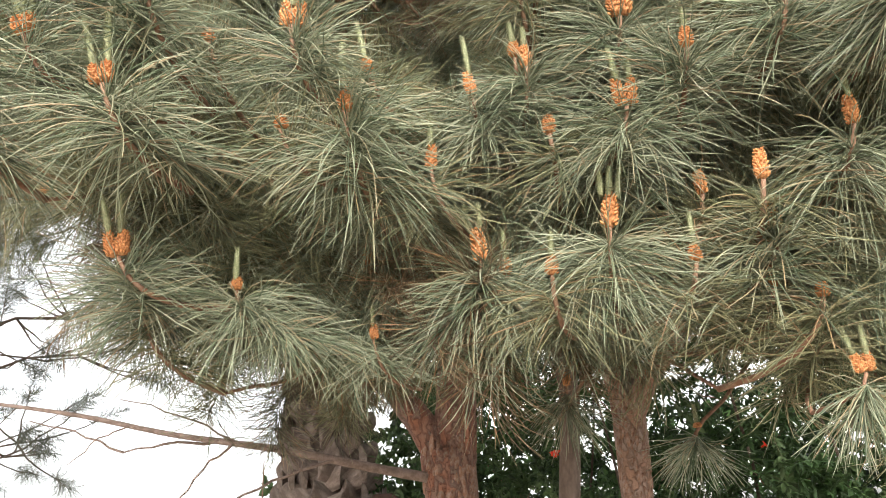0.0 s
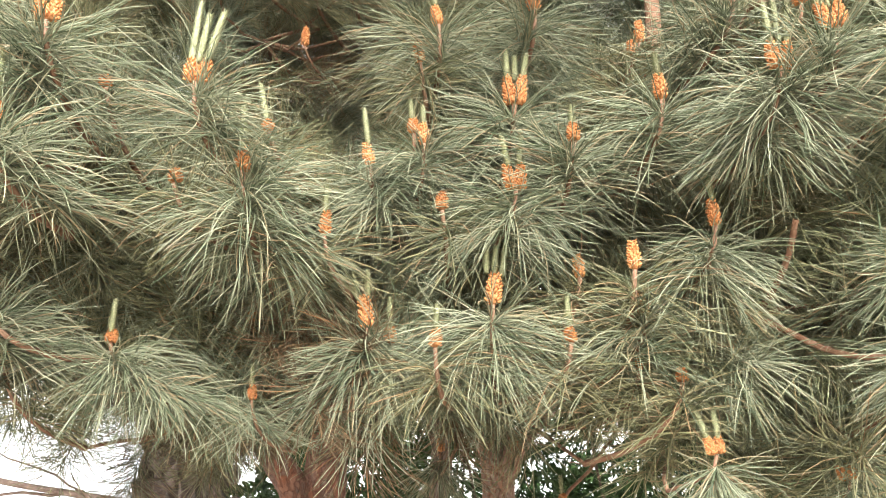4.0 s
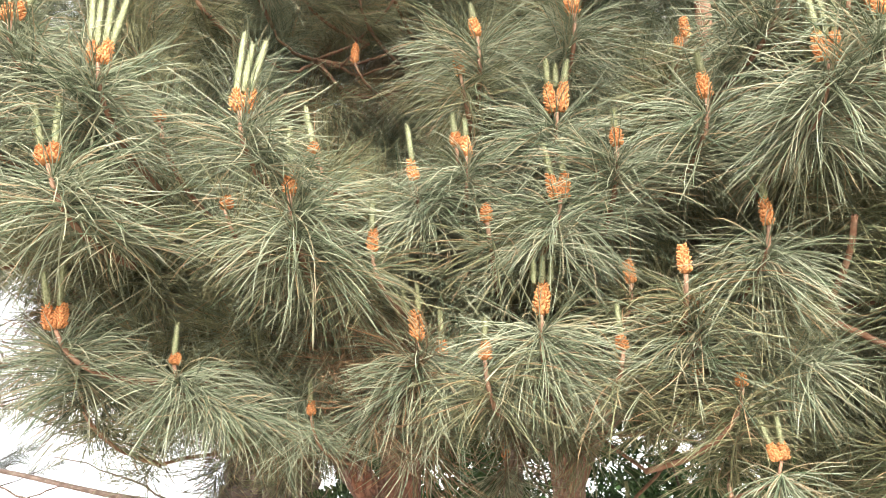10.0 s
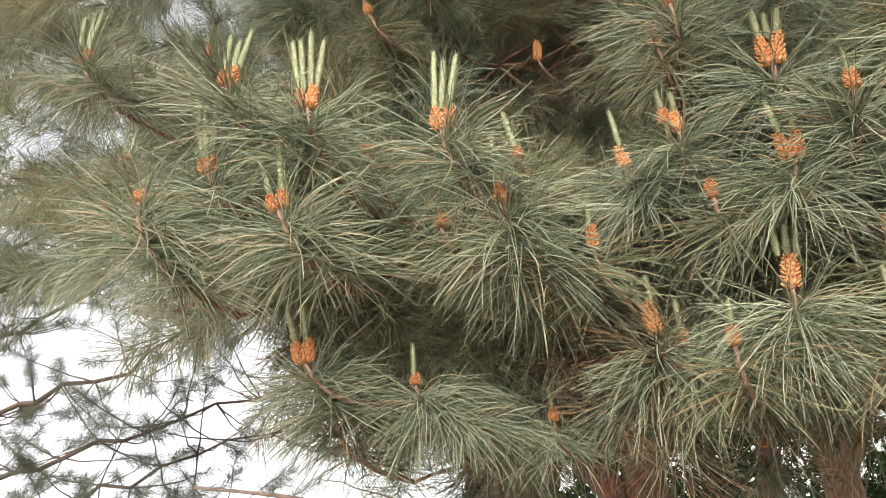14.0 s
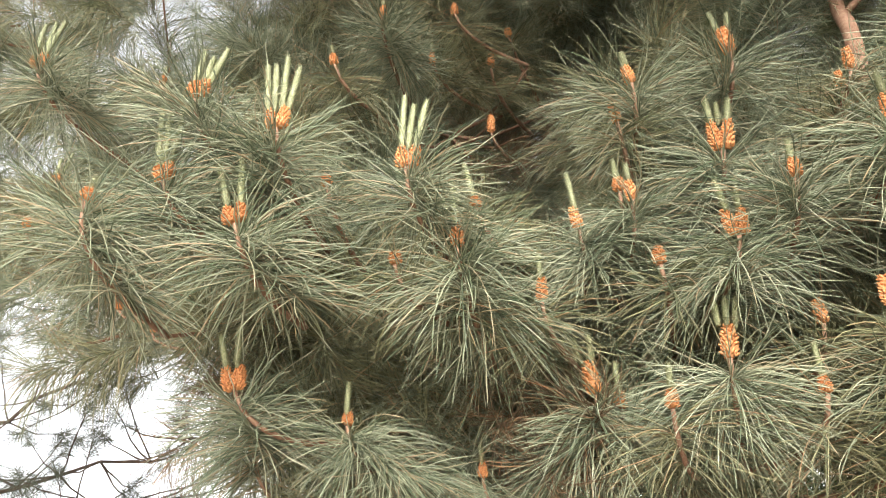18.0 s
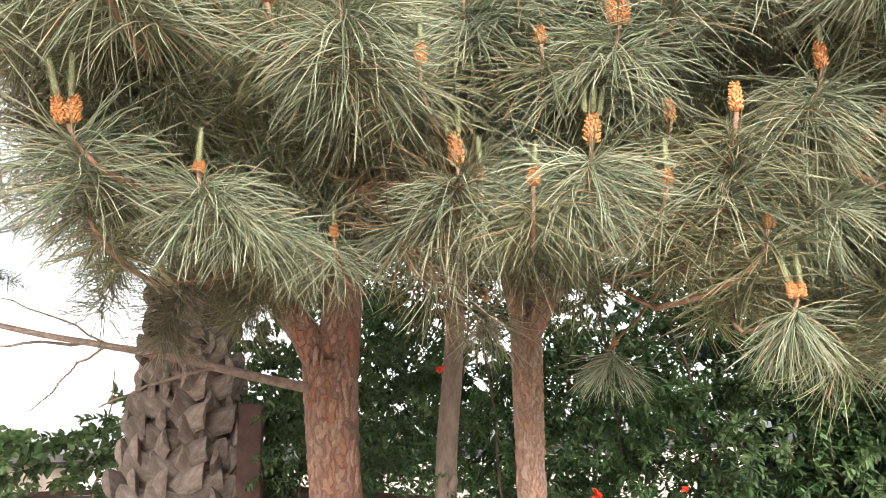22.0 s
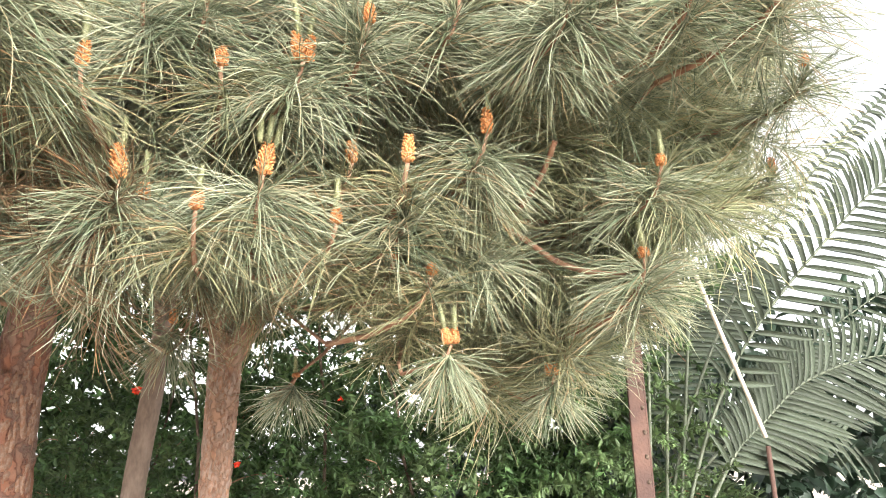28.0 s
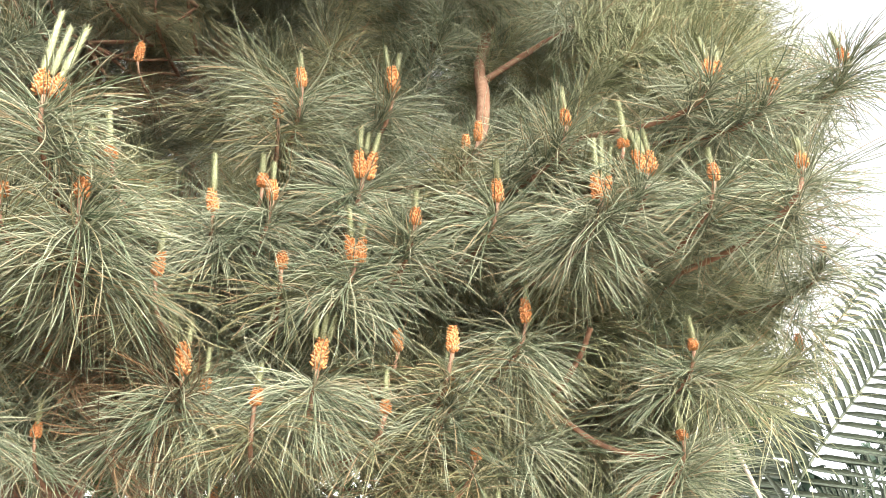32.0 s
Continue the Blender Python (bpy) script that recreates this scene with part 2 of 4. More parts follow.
# ---- building blocks ----
class Geo:
    """Collects vertices and faces of one mesh."""

    def __init__(self):
        self.v, self.f = [], []

    def add(self, verts, faces):
        k = len(self.v)
        self.v += [tuple(p) for p in verts]
        self.f += [tuple(i + k for i in f) for f in faces]

    def tube(self, points, radii, sides=8, wobble=0.0, caps=True):
        pts = [Vector(p) for p in points]
        rings, faces, side = [], [], None
        for i, p in enumerate(pts):
            d = (pts[min(i + 1, len(pts) - 1)] - pts[max(i - 1, 0)]).normalized()
            if side is None:
                side = d.orthogonal().normalized()
            side = (side - d * side.dot(d)).normalized()
            up = d.cross(side)
            for s in range(sides):
                a = 2 * math.pi * s / sides
                r = radii[i] * (1 + wobble * noise.noise(Vector((math.cos(a) * 1.5, math.sin(a) * 1.5, i * 0.7)) + p * 3))
                rings.append(p + (side * math.cos(a) + up * math.sin(a)) * r)
        for i in range(len(pts) - 1):
            for s in range(sides):
                t = (s + 1) % sides
                faces.append((i * sides + s, i * sides + t, (i + 1) * sides + t, (i + 1) * sides + s))
        if caps:
            faces.append(tuple(range(sides))[::-1])
            faces.append(tuple(range((len(pts) - 1) * sides, len(pts) * sides)))
        self.add(rings, faces)
        return self

    def box(self, lo, hi, bevel=0.0):
        bm = bmesh.new()
        bmesh.ops.create_cube(bm, size=1.0)
        for v in bm.verts:
            v.co = Vector([(a + b) / 2 + c * (b - a) for a, b, c in zip(lo, hi, v.co)])
        if bevel:
            bmesh.ops.bevel(bm, geom=bm.edges[:], offset=bevel, segments=1, affect="EDGES")
        bm.verts.index_update()
        self.add([v.co.copy() for v in bm.verts], [[v.index for v in f.verts] for f in bm.faces])
        bm.free()
        return self

    def mesh(self, name, mat, smooth=True):
        me = bpy.data.meshes.new(name)
        me.from_pydata(self.v, [], self.f)
        me.materials.append(mat)
        me.shade_smooth() if smooth else me.shade_flat()
        return me


def part(name, data, parent, m=None, label=""):
    """One mesh object under a thing or a part."""
    ob = new(name, data)
    ob.parent = parent
    if m is not None:
        ob.matrix_basis = m
    return tagged(ob, label)


def thing(name, label, category, m=None, group="", kind=""):
    ob = new(name)
    if m is not None:
        ob.matrix_basis = m
    return tagged(ob, label, category, group, kind)


def curve_points(a, b, sag=0.0, count=8, jitter=0.0, bend=(0, 0, 0)):
    a, b, bend = Vector(a), Vector(b), Vector(bend)
    out = []
    for i in range(count):
        u = i / (count - 1)
        p = a.lerp(b, u) + bend * math.sin(math.pi * u) + Vector((0, 0, -sag * math.sin(math.pi * u)))
        if 0 < i < count - 1:
            p += Vector([rnd.uniform(-jitter, jitter) for _ in range(3)])
        out.append(p)
    return out


def spread(points, count):
    """A smooth line through points."""
    pts = [Vector(p) for p in points]
    pts = [2 * pts[0] - pts[1]] + pts + [2 * pts[-1] - pts[-2]]
    out = []
    for k in range(count):
        u = k / (count - 1) * (len(pts) - 3)
        i = min(int(u), len(pts) - 4)
        u -= i
        a, b, c, d = pts[i : i + 4]
        out.append(0.5 * ((2 * b) + (c - a) * u + (2 * a - 5 * b + 4 * c - d) * u * u + (3 * b - a - 3 * c + d) * u**3))
    return out


def needle_mesh(name, starts, ways, lengths, droop, mat, radius=0.00086, rings=7, curl=0.15, kink=0.12):
    """Many wiry, slightly kinked three-sided needles in one mesh."""
    n = len(starts)
    side = rng.normal(size=(n, 3))
    u = np.linspace(0, 1, rings)[None, :, None]
    ways = ways / np.linalg.norm(ways, axis=1, keepdims=True)
    bend = side * curl
    line = starts[:, None] + lengths[:, None, None] * (ways[:, None] * u + bend[:, None] * u**2)
    line[:, :, 2] -= (droop * lengths)[:, None] * u[:, :, 0] ** 2.2
    for low, high in ((0.25, 0.5), (0.5, 0.85)):
        hinge = np.maximum(0, u - rng.uniform(low, high, (n, 1, 1)))
        line += lengths[:, None, None] * rng.normal(size=(n, 1, 3)) * kink * hinge
    # keep the length while the tip sinks
    step = np.diff(line, axis=1)
    size = np.linalg.norm(step, axis=2, keepdims=True)
    step = step / size * (lengths / (rings - 1))[:, None, None]
    line = np.concatenate([line[:, :1], line[:, :1] + np.cumsum(step, axis=1)], 1)
    a = np.cross(ways, rng.normal(size=(n, 3)))
    a /= np.linalg.norm(a, axis=1, keepdims=True)
    b = np.cross(ways, a)
    taper = radius * np.array([0.75] + [1.0] * (rings - 2) + [0.3])
    co = np.zeros((n, rings, 3, 3))
    for k in range(3):
        c, s = math.cos(2 * math.pi * k / 3), math.sin(2 * math.pi * k / 3)
        co[:, :, k] = line + (a * c + b * s)[:, None] * taper[None, :, None]
    quads = [[i * 3 + k, i * 3 + (k + 1) % 3, (i + 1) * 3 + (k + 1) % 3, (i + 1) * 3 + k] for i in range(rings - 1) for k in range(3)]
    faces = (np.array(quads)[None] + (np.arange(n) * rings * 3)[:, None, None]).reshape(-1, 4)
    me = bpy.data.meshes.new(name)
    me.from_pydata(co.reshape(-1, 3).tolist(), [], faces.tolist())
    me.materials.append(mat)
    me.shade_smooth()
    return me


# ---- ground ----
g = Geo()
N = 60
for i in range(N + 1):
    for j in range(N + 1):
        x, y = [math.copysign(abs(k / 30 - 1) ** 3, k / 30 - 1) * 900 for k in (i, j)]
        g.v.append((x, y, 0.05 * noise.noise(Vector((x * 0.6, y * 0.6, 0)))))
g.f = [(i * (N + 1) + j, (i + 1) * (N + 1) + j, (i + 1) * (N + 1) + j + 1, i * (N + 1) + j + 1) for i in range(N) for j in range(N)]
tagged(new("ground", g.mesh("ground", SOIL)), "dry brown bare soil under the trees", "ground", kind="structure")


# ---- pine shoots ----
TAIL = [(0, 0, 0.004), (0, 0.018, -0.032), (0, 0.06, -0.06), (0, 0.14, -0.075), (0, 0.25, -0.07)]


def bundles(starts, ways, part_by):
    """Two or three needles out of each sheath, parting a little."""
    many = rng.choice([2, 3, 3], len(starts))
    starts, ways = np.repeat(starts, many, 0), np.repeat(ways, many, 0)
    return starts, ways / np.linalg.norm(ways, axis=1, keepdims=True) + rng.normal(size=ways.shape) * part_by


def shoot_needles(name, count, spread_at, spread_sd, sag, length, mat, reach=0.62, least=52):
    """The needle mop round the upper stretch of a shoot's twig."""
    line = spread(TAIL, 40)
    at = (rng.random(count) ** 1.3 * reach * 32).astype(int) + 5
    base = np.array([line[k] for k in at])
    axis = np.array([(line[max(k - 1, 0)] - line[k + 1]).normalized() for k in at])
    phi = rng.random(count) * 2 * math.pi
    tilt = np.radians(np.clip(rng.normal(spread_at, spread_sd, count) + at * 0.8, least, 145))
    ring = np.stack([np.cos(phi), np.sin(phi), 0 * phi], 1)
    ways = axis * np.cos(tilt)[:, None] + ring * np.sin(tilt)[:, None]
    # few needles stand out straight from the tip's open side
    kept = (ways[:, 1] > -0.55) | (rng.random(count) < 0.35)
    base, ways = bundles(base[kept], ways[kept], 0.17)
    n = len(base)
    return needle_mesh(name, base, ways, length * rng.uniform(0.72, 1.12, n), sag * rng.uniform(0.3, 1.4, n), mat)


TWIG_MESH = Geo().tube(spread(TAIL, 12), [0.0034 + 0.00022 * k for k in range(12)], 7, wobble=0.15).mesh("shoot", TWIG)
TWIG_SHORT = Geo().tube([(0, 0, 0.004), (0, 0.012, -0.015), (0, 0.05, -0.03), (0, 0.12, -0.035)], [0.003, 0.0032, 0.0034, 0.0036], 6).mesh("shoot", TWIG)
MOPS = [shoot_needles("needles", 205, 86, 27, 0.4, 0.162, NEEDLE, 0.82, 62) for _ in range(5)]
HANGING = [shoot_needles("needles", 74, 112, 24, 0.34, 0.15, NEEDLE, 0.36, 72) for _ in range(3)]
THIN = [shoot_needles("needles", 72, 84, 25, 0.34, 0.15, NEEDLE, 0.6, 62) for _ in range(3)]
BRUSHES = [shoot_needles("needles", 170, 72, 22, 0.24, 0.152, NEEDLE, 0.76, 56) for _ in range(5)]
SPARSE = [shoot_needles("needles", 12, 84, 24, 0.3, 0.11, NEEDLE, 0.8, 66) for _ in range(3)]
SMALL = [shoot_needles("needles", 85, 78, 24, 0.35, 0.135, NEEDLE_OLD, 0.8, 60) for _ in range(4)]


def pollen_mesh(count):
    """A tapering spike of small pollen cones that point up and outwards, in a spiral."""
    g = Geo()
    for k in range(count):
        u = k / (count - 1)
        a = k * 2.39996 + rnd.uniform(-0.25, 0.25)
        r = 0.0052 * (0.7 + 1.2 * u - 1.45 * u * u)
        c = Vector((math.cos(a) * r, math.sin(a) * r, 0.045 * u + rnd.uniform(-0.0012, 0.0012)))
        d = Vector((math.cos(a), math.sin(a), rnd.uniform(0.9, 1.5))).normalized()
        e = d.orthogonal().normalized()
        h = d.cross(e)
        w, L = rnd.uniform(0.0012, 0.0017), rnd.uniform(0.005, 0.0085) * (1 - 0.3 * u)
        rings = [c]
        for s, q in ((0.3, 0.9), (0.7, 0.85)):
            rings += [c + d * L * s + (e * math.cos(t) + h * math.sin(t)) * w * q for t in [2 * math.pi * i / 5 for i in range(5)]]
        rings.append(c + d * L)
        f = [(0, 1 + (i + 1) % 5, 1 + i) for i in range(5)] + [(1 + i, 1 + (i + 1) % 5, 6 + (i + 1) % 5, 6 + i) for i in range(5)]
        f += [(6 + i, 6 + (i + 1) % 5, 11) for i in range(5)]
        g.add(rings, f)
    g.tube([(0, 0, 0), (0, 0, 0.012), (0, 0, 0.03), (0, 0, 0.047)], [0.003, 0.0046, 0.0046, 0.002], 8)
    return g.mesh("pollen_cone", POLLEN)


def candle_mesh():
    """A young shoot: a slender spike with small raised scales."""
    g = Geo()
    L = 0.06
    g.tube([(0, 0, -0.004), (0, 0, L * 0.4), (0.001, 0, L * 0.8), (0.001, 0, L)], [0.0034, 0.0037, 0.003, 0.001], 7)
    for k in range(110):
        u = k / 110
        a, z = k * 2.4, u * L * 0.95
        d = Vector((math.cos(a), math.sin(a), 0))
        s = d.cross(Vector((0, 0, 1)))
        r = 0.0034 * (1 - 0.45 * u)
        c = d * r + Vector((0, 0, z))
        g.add([c - s * 0.0012, c + s * 0.0012, c + d * 0.002 + Vector((0, 0, 0.0035)), c + Vector((0, 0, 0.0085)) + d * 0.0034], [(0, 1, 2), (1, 3, 2), (3, 0, 2)])
    return g.mesh("candle", CANDLE)


POLLENS = [pollen_mesh(96) for _ in range(3)]
CANDLES = [candle_mesh() for _ in range(2)]


def pine_shoot(tree, x, y, z, candles, cone, candle, look_of="mop", size=1.0, home=None):
    """A shoot with its twig, its needles, its pollen cones and its candles. cone and candle: lengths in cm."""
    home = home or (0.3, 2.6)
    turn = math.degrees(math.atan2(home[1] - y, home[0] - x)) - 90 + rnd.uniform(-25, 25)
    s = size * rnd.uniform(0.93, 1.08)
    m = pose(x, y, z, rnd.uniform(-8, 8), rnd.uniform(-8, 8), turn) @ Matrix.Diagonal((s, s, s, 1))
    sh = part("shoot", TWIG_SHORT if look_of in ("sparse", "hanging") else TWIG_MESH, tree, m)
    part("needles", rnd.choice({"mop": MOPS, "thin": THIN, "hanging": HANGING, "brush": BRUSHES, "small": SMALL, "sparse": SPARSE}[look_of]), sh, pose(0, 0, 0, 0, 0, rnd.uniform(-30, 30)))
    heads, cones = max(1, candles), 1 if candles < 2 or cone > 5.9 else 2
    for k in range(cones if cone else 0):
        way_out = 0 if cones == 1 else (-1) ** k
        wide = 1.3 if cones == 2 or heads == 1 else 1.7
        base = pose(0.007 * way_out, rnd.uniform(-0.003, 0.003), 0.005, 0, 7 * way_out, 0) if cones == 2 else pose(0, 0, 0.005, rnd.uniform(-5, 5), rnd.uniform(-5, 5), 0)
        part("pollen_cone", rnd.choice(POLLENS), sh, pose(0, 0, 0, 0, 0, -turn) @ base @ Matrix.Diagonal((wide, wide, cone / 5.1, 1)), "orange spike of pollen cones")
    for k in range(heads if candle else 0):
        side = 0 if heads == 1 else 2 * k / (heads - 1) - 1
        lean = side * rnd.uniform(3, 9)
        base = pose(side * (0.004 + 0.003 * heads), rnd.uniform(-0.006, 0.006), 0.004 + cone * 0.009, rnd.uniform(-4, 4), lean, 0)
        tall = (candle + 1.0) / 6.0 * rnd.uniform(0.78, 1.06)
        part("candle", rnd.choice(CANDLES), sh, pose(0, 0, 0, 0, 0, -turn) @ base @ pose(0, 0, 0, 0, 0, rnd.uniform(0, 360)) @ Matrix.Diagonal((1.2, 1.2, tall, 1)), "pale green scaly young shoot")
    return m @ Vector((0, 0.12, -0.035) if look_of in ("sparse", "hanging") else TAIL[-1])


def trunk_mesh(points, radii, mat, sides=28, rings=60, rough=0.07):
    line = spread(points, rings)
    steps = [k / (rings - 1) * (len(radii) - 1) for k in range(rings)]
    rr = [float(np.interp(s, range(len(radii)), radii)) for s in steps]
    return Geo().tube(line, rr, sides, wobble=rough).mesh("trunk", mat)


pine = thing("pine_tree", "long-needled pine with plated orange bark and orange pollen cones", "pine tree", group="pines by the fence")
part("trunk", trunk_mesh([(-0.13, 3.62, -0.05), (-0.14, 3.62, 0.6), (-0.15, 3.62, 1.1), (-0.187, 3.62, 1.68), (-0.2, 3.62, 2.05)], [0.15, 0.12, 0.108, 0.11, 0.12], BARK), pine)
LIMB_L = [(-0.21, 3.62, 1.98), (-0.3, 3.58, 2.16), (-0.43, 3.5, 2.36), (-0.54, 3.38, 2.65), (-0.6, 3.2, 3.1)]
LIMB_R = [(-0.18, 3.62, 1.98), (-0.15, 3.6, 2.25), (-0.13, 3.58, 2.6), (-0.1, 3.5, 3.4), (-0.05, 3.4, 4.6)]
part("limb", trunk_mesh(LIMB_L, [0.075, 0.066, 0.056, 0.05, 0.04], BARK, 18, 30), pine)
part("limb", trunk_mesh(LIMB_R, [0.1, 0.09, 0.08, 0.07, 0.05], BARK, 20, 30), pine)
BARE_LINE = [(-0.24, 3.58, 1.93), (-0.5, 3.45, 1.985), (-0.8, 3.38, 2.06), (-1.06, 3.35, 2.11), (-1.36, 3.32, 2.17), (-1.75, 3.3, 2.27), (-2.2, 3.3, 2.36)]
part("bare_branch", trunk_mesh(BARE_LINE, [0.024, 0.019, 0.017, 0.014, 0.012, 0.01, 0.007], BARE, 10, 40, 0.12), pine, label="bare grey-brown branch")
for a, b, r in (((-0.62, 3.41, 2.02), (-1.02, 3.2, 1.86), 0.008), ((-1.06, 3.35, 2.11), (-1.28, 3.25, 1.86), 0.006), ((-1.06, 3.35, 2.11), (-1.6, 3.45, 2.12), 0.008), ((-1.6, 3.45, 2.12), (-2.1, 3.5, 2.3), 0.006), ((-1.06, 3.35, 2.12), (-1.5, 3.2, 2.3), 0.005), ((-1.5, 3.31, 2.21), (-1.7, 3.2, 2.05), 0.004)):
    pts = curve_points(a, b, -0.02, 9, 0.008)
    part("bare_twig", Geo().tube(pts, [r * (1 - 0.07 * k) for k in range(9)], 6, 0.15).mesh("bare_twig", BARE), pine)

pine_slim = thing("pine_tree", "slim forked pine with flaking pale bark and long drooping needles", "pine tree", group="pines by the fence")
part("trunk", trunk_mesh([(0.45, 2.64, -0.05), (0.452, 2.64, 0.6), (0.454, 2.64, 1.17), (0.462, 2.64, 1.6), (0.475, 2.64, 2.06)], [0.062, 0.052, 0.046, 0.044, 0.052], BARK_SLIM), pine_slim)
part("limb", trunk_mesh([(0.485, 2.63, 2.0), (0.55, 2.59, 2.12), (0.66, 2.53, 2.24), (0.78, 2.4, 2.42), (0.85, 2.1, 2.7)], [0.036, 0.034, 0.03, 0.028, 0.022], BARK_SLIM, 14, 26), pine_slim)
part("limb", trunk_mesh([(0.475, 2.64, 2.0), (0.5, 2.68, 2.2), (0.515, 2.7, 2.4), (0.55, 2.6, 3.2), (0.6, 2.4, 4.6)], [0.046, 0.043, 0.04, 0.034, 0.022], BARK_SLIM, 14, 26), pine_slim)
part("limb", trunk_mesh([(0.465, 2.63, 2.0), (0.44, 2.61, 2.1), (0.415, 2.58, 2.2), (0.36, 2.4, 2.45), (0.3, 2.1, 2.8)], [0.03, 0.028, 0.026, 0.022, 0.018], BARK_SLIM, 14, 26), pine_slim)
part("knot", Geo().tube([(0.49, 2.6, 1.42), (0.505, 2.59, 1.47), (0.51, 2.59, 1.5)], [0.02, 0.018, 0.01], 8, 0.2).mesh("knot", BARK_SLIM), pine_slim)

grey_tree = thing("grey_stem_tree", "slender tree with a smooth grey-brown stem behind the fence", "tree")
part("trunk", trunk_mesh([(0.28, 3.42, -0.05), (0.27, 3.42, 0.6), (0.272, 3.42, 1.05), (0.27, 3.42, 1.55), (0.335, 3.42, 2.2), (0.37, 3.4, 2.9)], [0.056, 0.05, 0.047, 0.044, 0.04, 0.03], BARK_GREY, 18, 40), grey_tree)

# ---- the inner crown: tufts along hidden branchlets ----
def tuft_mesh(count, length, sag, mat):
    """A sprig clad in needles all round, along its local y."""
    at = rng.random(count // 2) * 0.26
    base = np.stack([0 * at, at, 0 * at], 1)
    phi = rng.random(count // 2) * 2 * math.pi
    tilt = np.radians(rng.normal(58, 18, count // 2))
    base, ways = bundles(base, np.stack([np.cos(phi) * np.sin(tilt), np.cos(tilt), np.sin(phi) * np.sin(tilt)], 1), 0.17)
    n = len(base)
    return needle_mesh("needle_tuft", base, ways, length * rng.uniform(0.75, 1.15, n), sag * rng.uniform(0.3, 1.3, n), mat, 0.00084, 5)


LIT_TUFTS = [tuft_mesh(165, 0.155, 0.38, NEEDLE_LIT) for _ in range(3)]
TUFTS = [tuft_mesh(190, 0.155, 0.38, NEEDLE) for _ in range(3)] + [tuft_mesh(190, 0.155, 0.5, NEEDLE_OLD) for _ in range(3)]


part("limb", trunk_mesh([(0.33, 3.42, 2.15), (0.28, 3.3, 2.5), (0.2, 3.2, 2.9)], [0.022, 0.018, 0.012], BARK_GREY, 10, 12), grey_tree)
part("knot", Geo().tube([(0.285, 3.385, 1.52), (0.3, 3.37, 1.55), (0.302, 3.365, 1.57)], [0.022, 0.016, 0.008], 8, 0.2).mesh("knot", BARK_GREY), grey_tree)


def flake_mesh(w, h, r):
    """A thin bark scale, curved round the stem, with an uneven rim."""
    g = Geo()
    rim = []
    for k in range(9):
        a = 2 * math.pi * k / 9
        q = rnd.uniform(0.75, 1.1)
        rim.append((w * math.cos(a) * q, h * math.sin(a) * q))
    for lift, shrink in ((-0.004, 1.0), (0.0025, 0.86)):
        g.v += [(x * shrink, -(r * math.cos(x * shrink / r) - r) - lift, z * shrink) for x, z in rim]
    g.v.append((0, -0.0035, 0))
    g.f = [(i, (i + 1) % 9, 9 + (i + 1) % 9, 9 + i) for i in range(9)] + [(9 + i, 9 + (i + 1) % 9, 18) for i in range(9)]
    return g.mesh("bark_flake", FLAKE)


def clad_with_flakes(tree, points, radii, lo, hi, count, w, h):
    line = spread(points, 60)
    steps = [float(np.interp(k / 59 * (len(radii) - 1), range(len(radii)), radii)) for k in range(60)]
    kinds = [flake_mesh(w * rnd.uniform(0.8, 1.2), h * rnd.uniform(0.8, 1.3), sum(radii) / len(radii)) for _ in range(6)]
    for _ in range(count):
        k = rnd.randrange(60)
        if not lo < line[k].z < hi:
            continue
        a = rnd.uniform(180, 360)
        p = line[k] + Vector((math.cos(radians(a)), math.sin(radians(a)), 0)) * steps[k] * 0.985
        s = rnd.uniform(0.6, 1.25)
        part("bark_flake", rnd.choice(kinds), tree, pose(p.x, p.y, p.z + rnd.uniform(-0.02, 0.02), 0, 0, a + 90) @ pose(0, 0, 0, rnd.uniform(-6, 3), rnd.uniform(-12, 12), rnd.uniform(-4, 4)) @ Matrix.Diagonal((s, 1, s * rnd.uniform(0.8, 1.4), 1)))


clad_with_flakes(pine, [(-0.13, 3.62, -0.05), (-0.14, 3.62, 0.6), (-0.15, 3.62, 1.1), (-0.187, 3.62, 1.68), (-0.2, 3.62, 2.05)], [0.15, 0.12, 0.108, 0.11, 0.12], 0.9, 2.1, 480, 0.013, 0.03)
clad_with_flakes(pine_slim, [(0.45, 2.64, -0.05), (0.452, 2.64, 0.6), (0.454, 2.64, 1.17), (0.462, 2.64, 1.6), (0.475, 2.64, 2.06)], [0.062, 0.052, 0.046, 0.044, 0.052], 1.0, 2.1, 420, 0.007, 0.018)

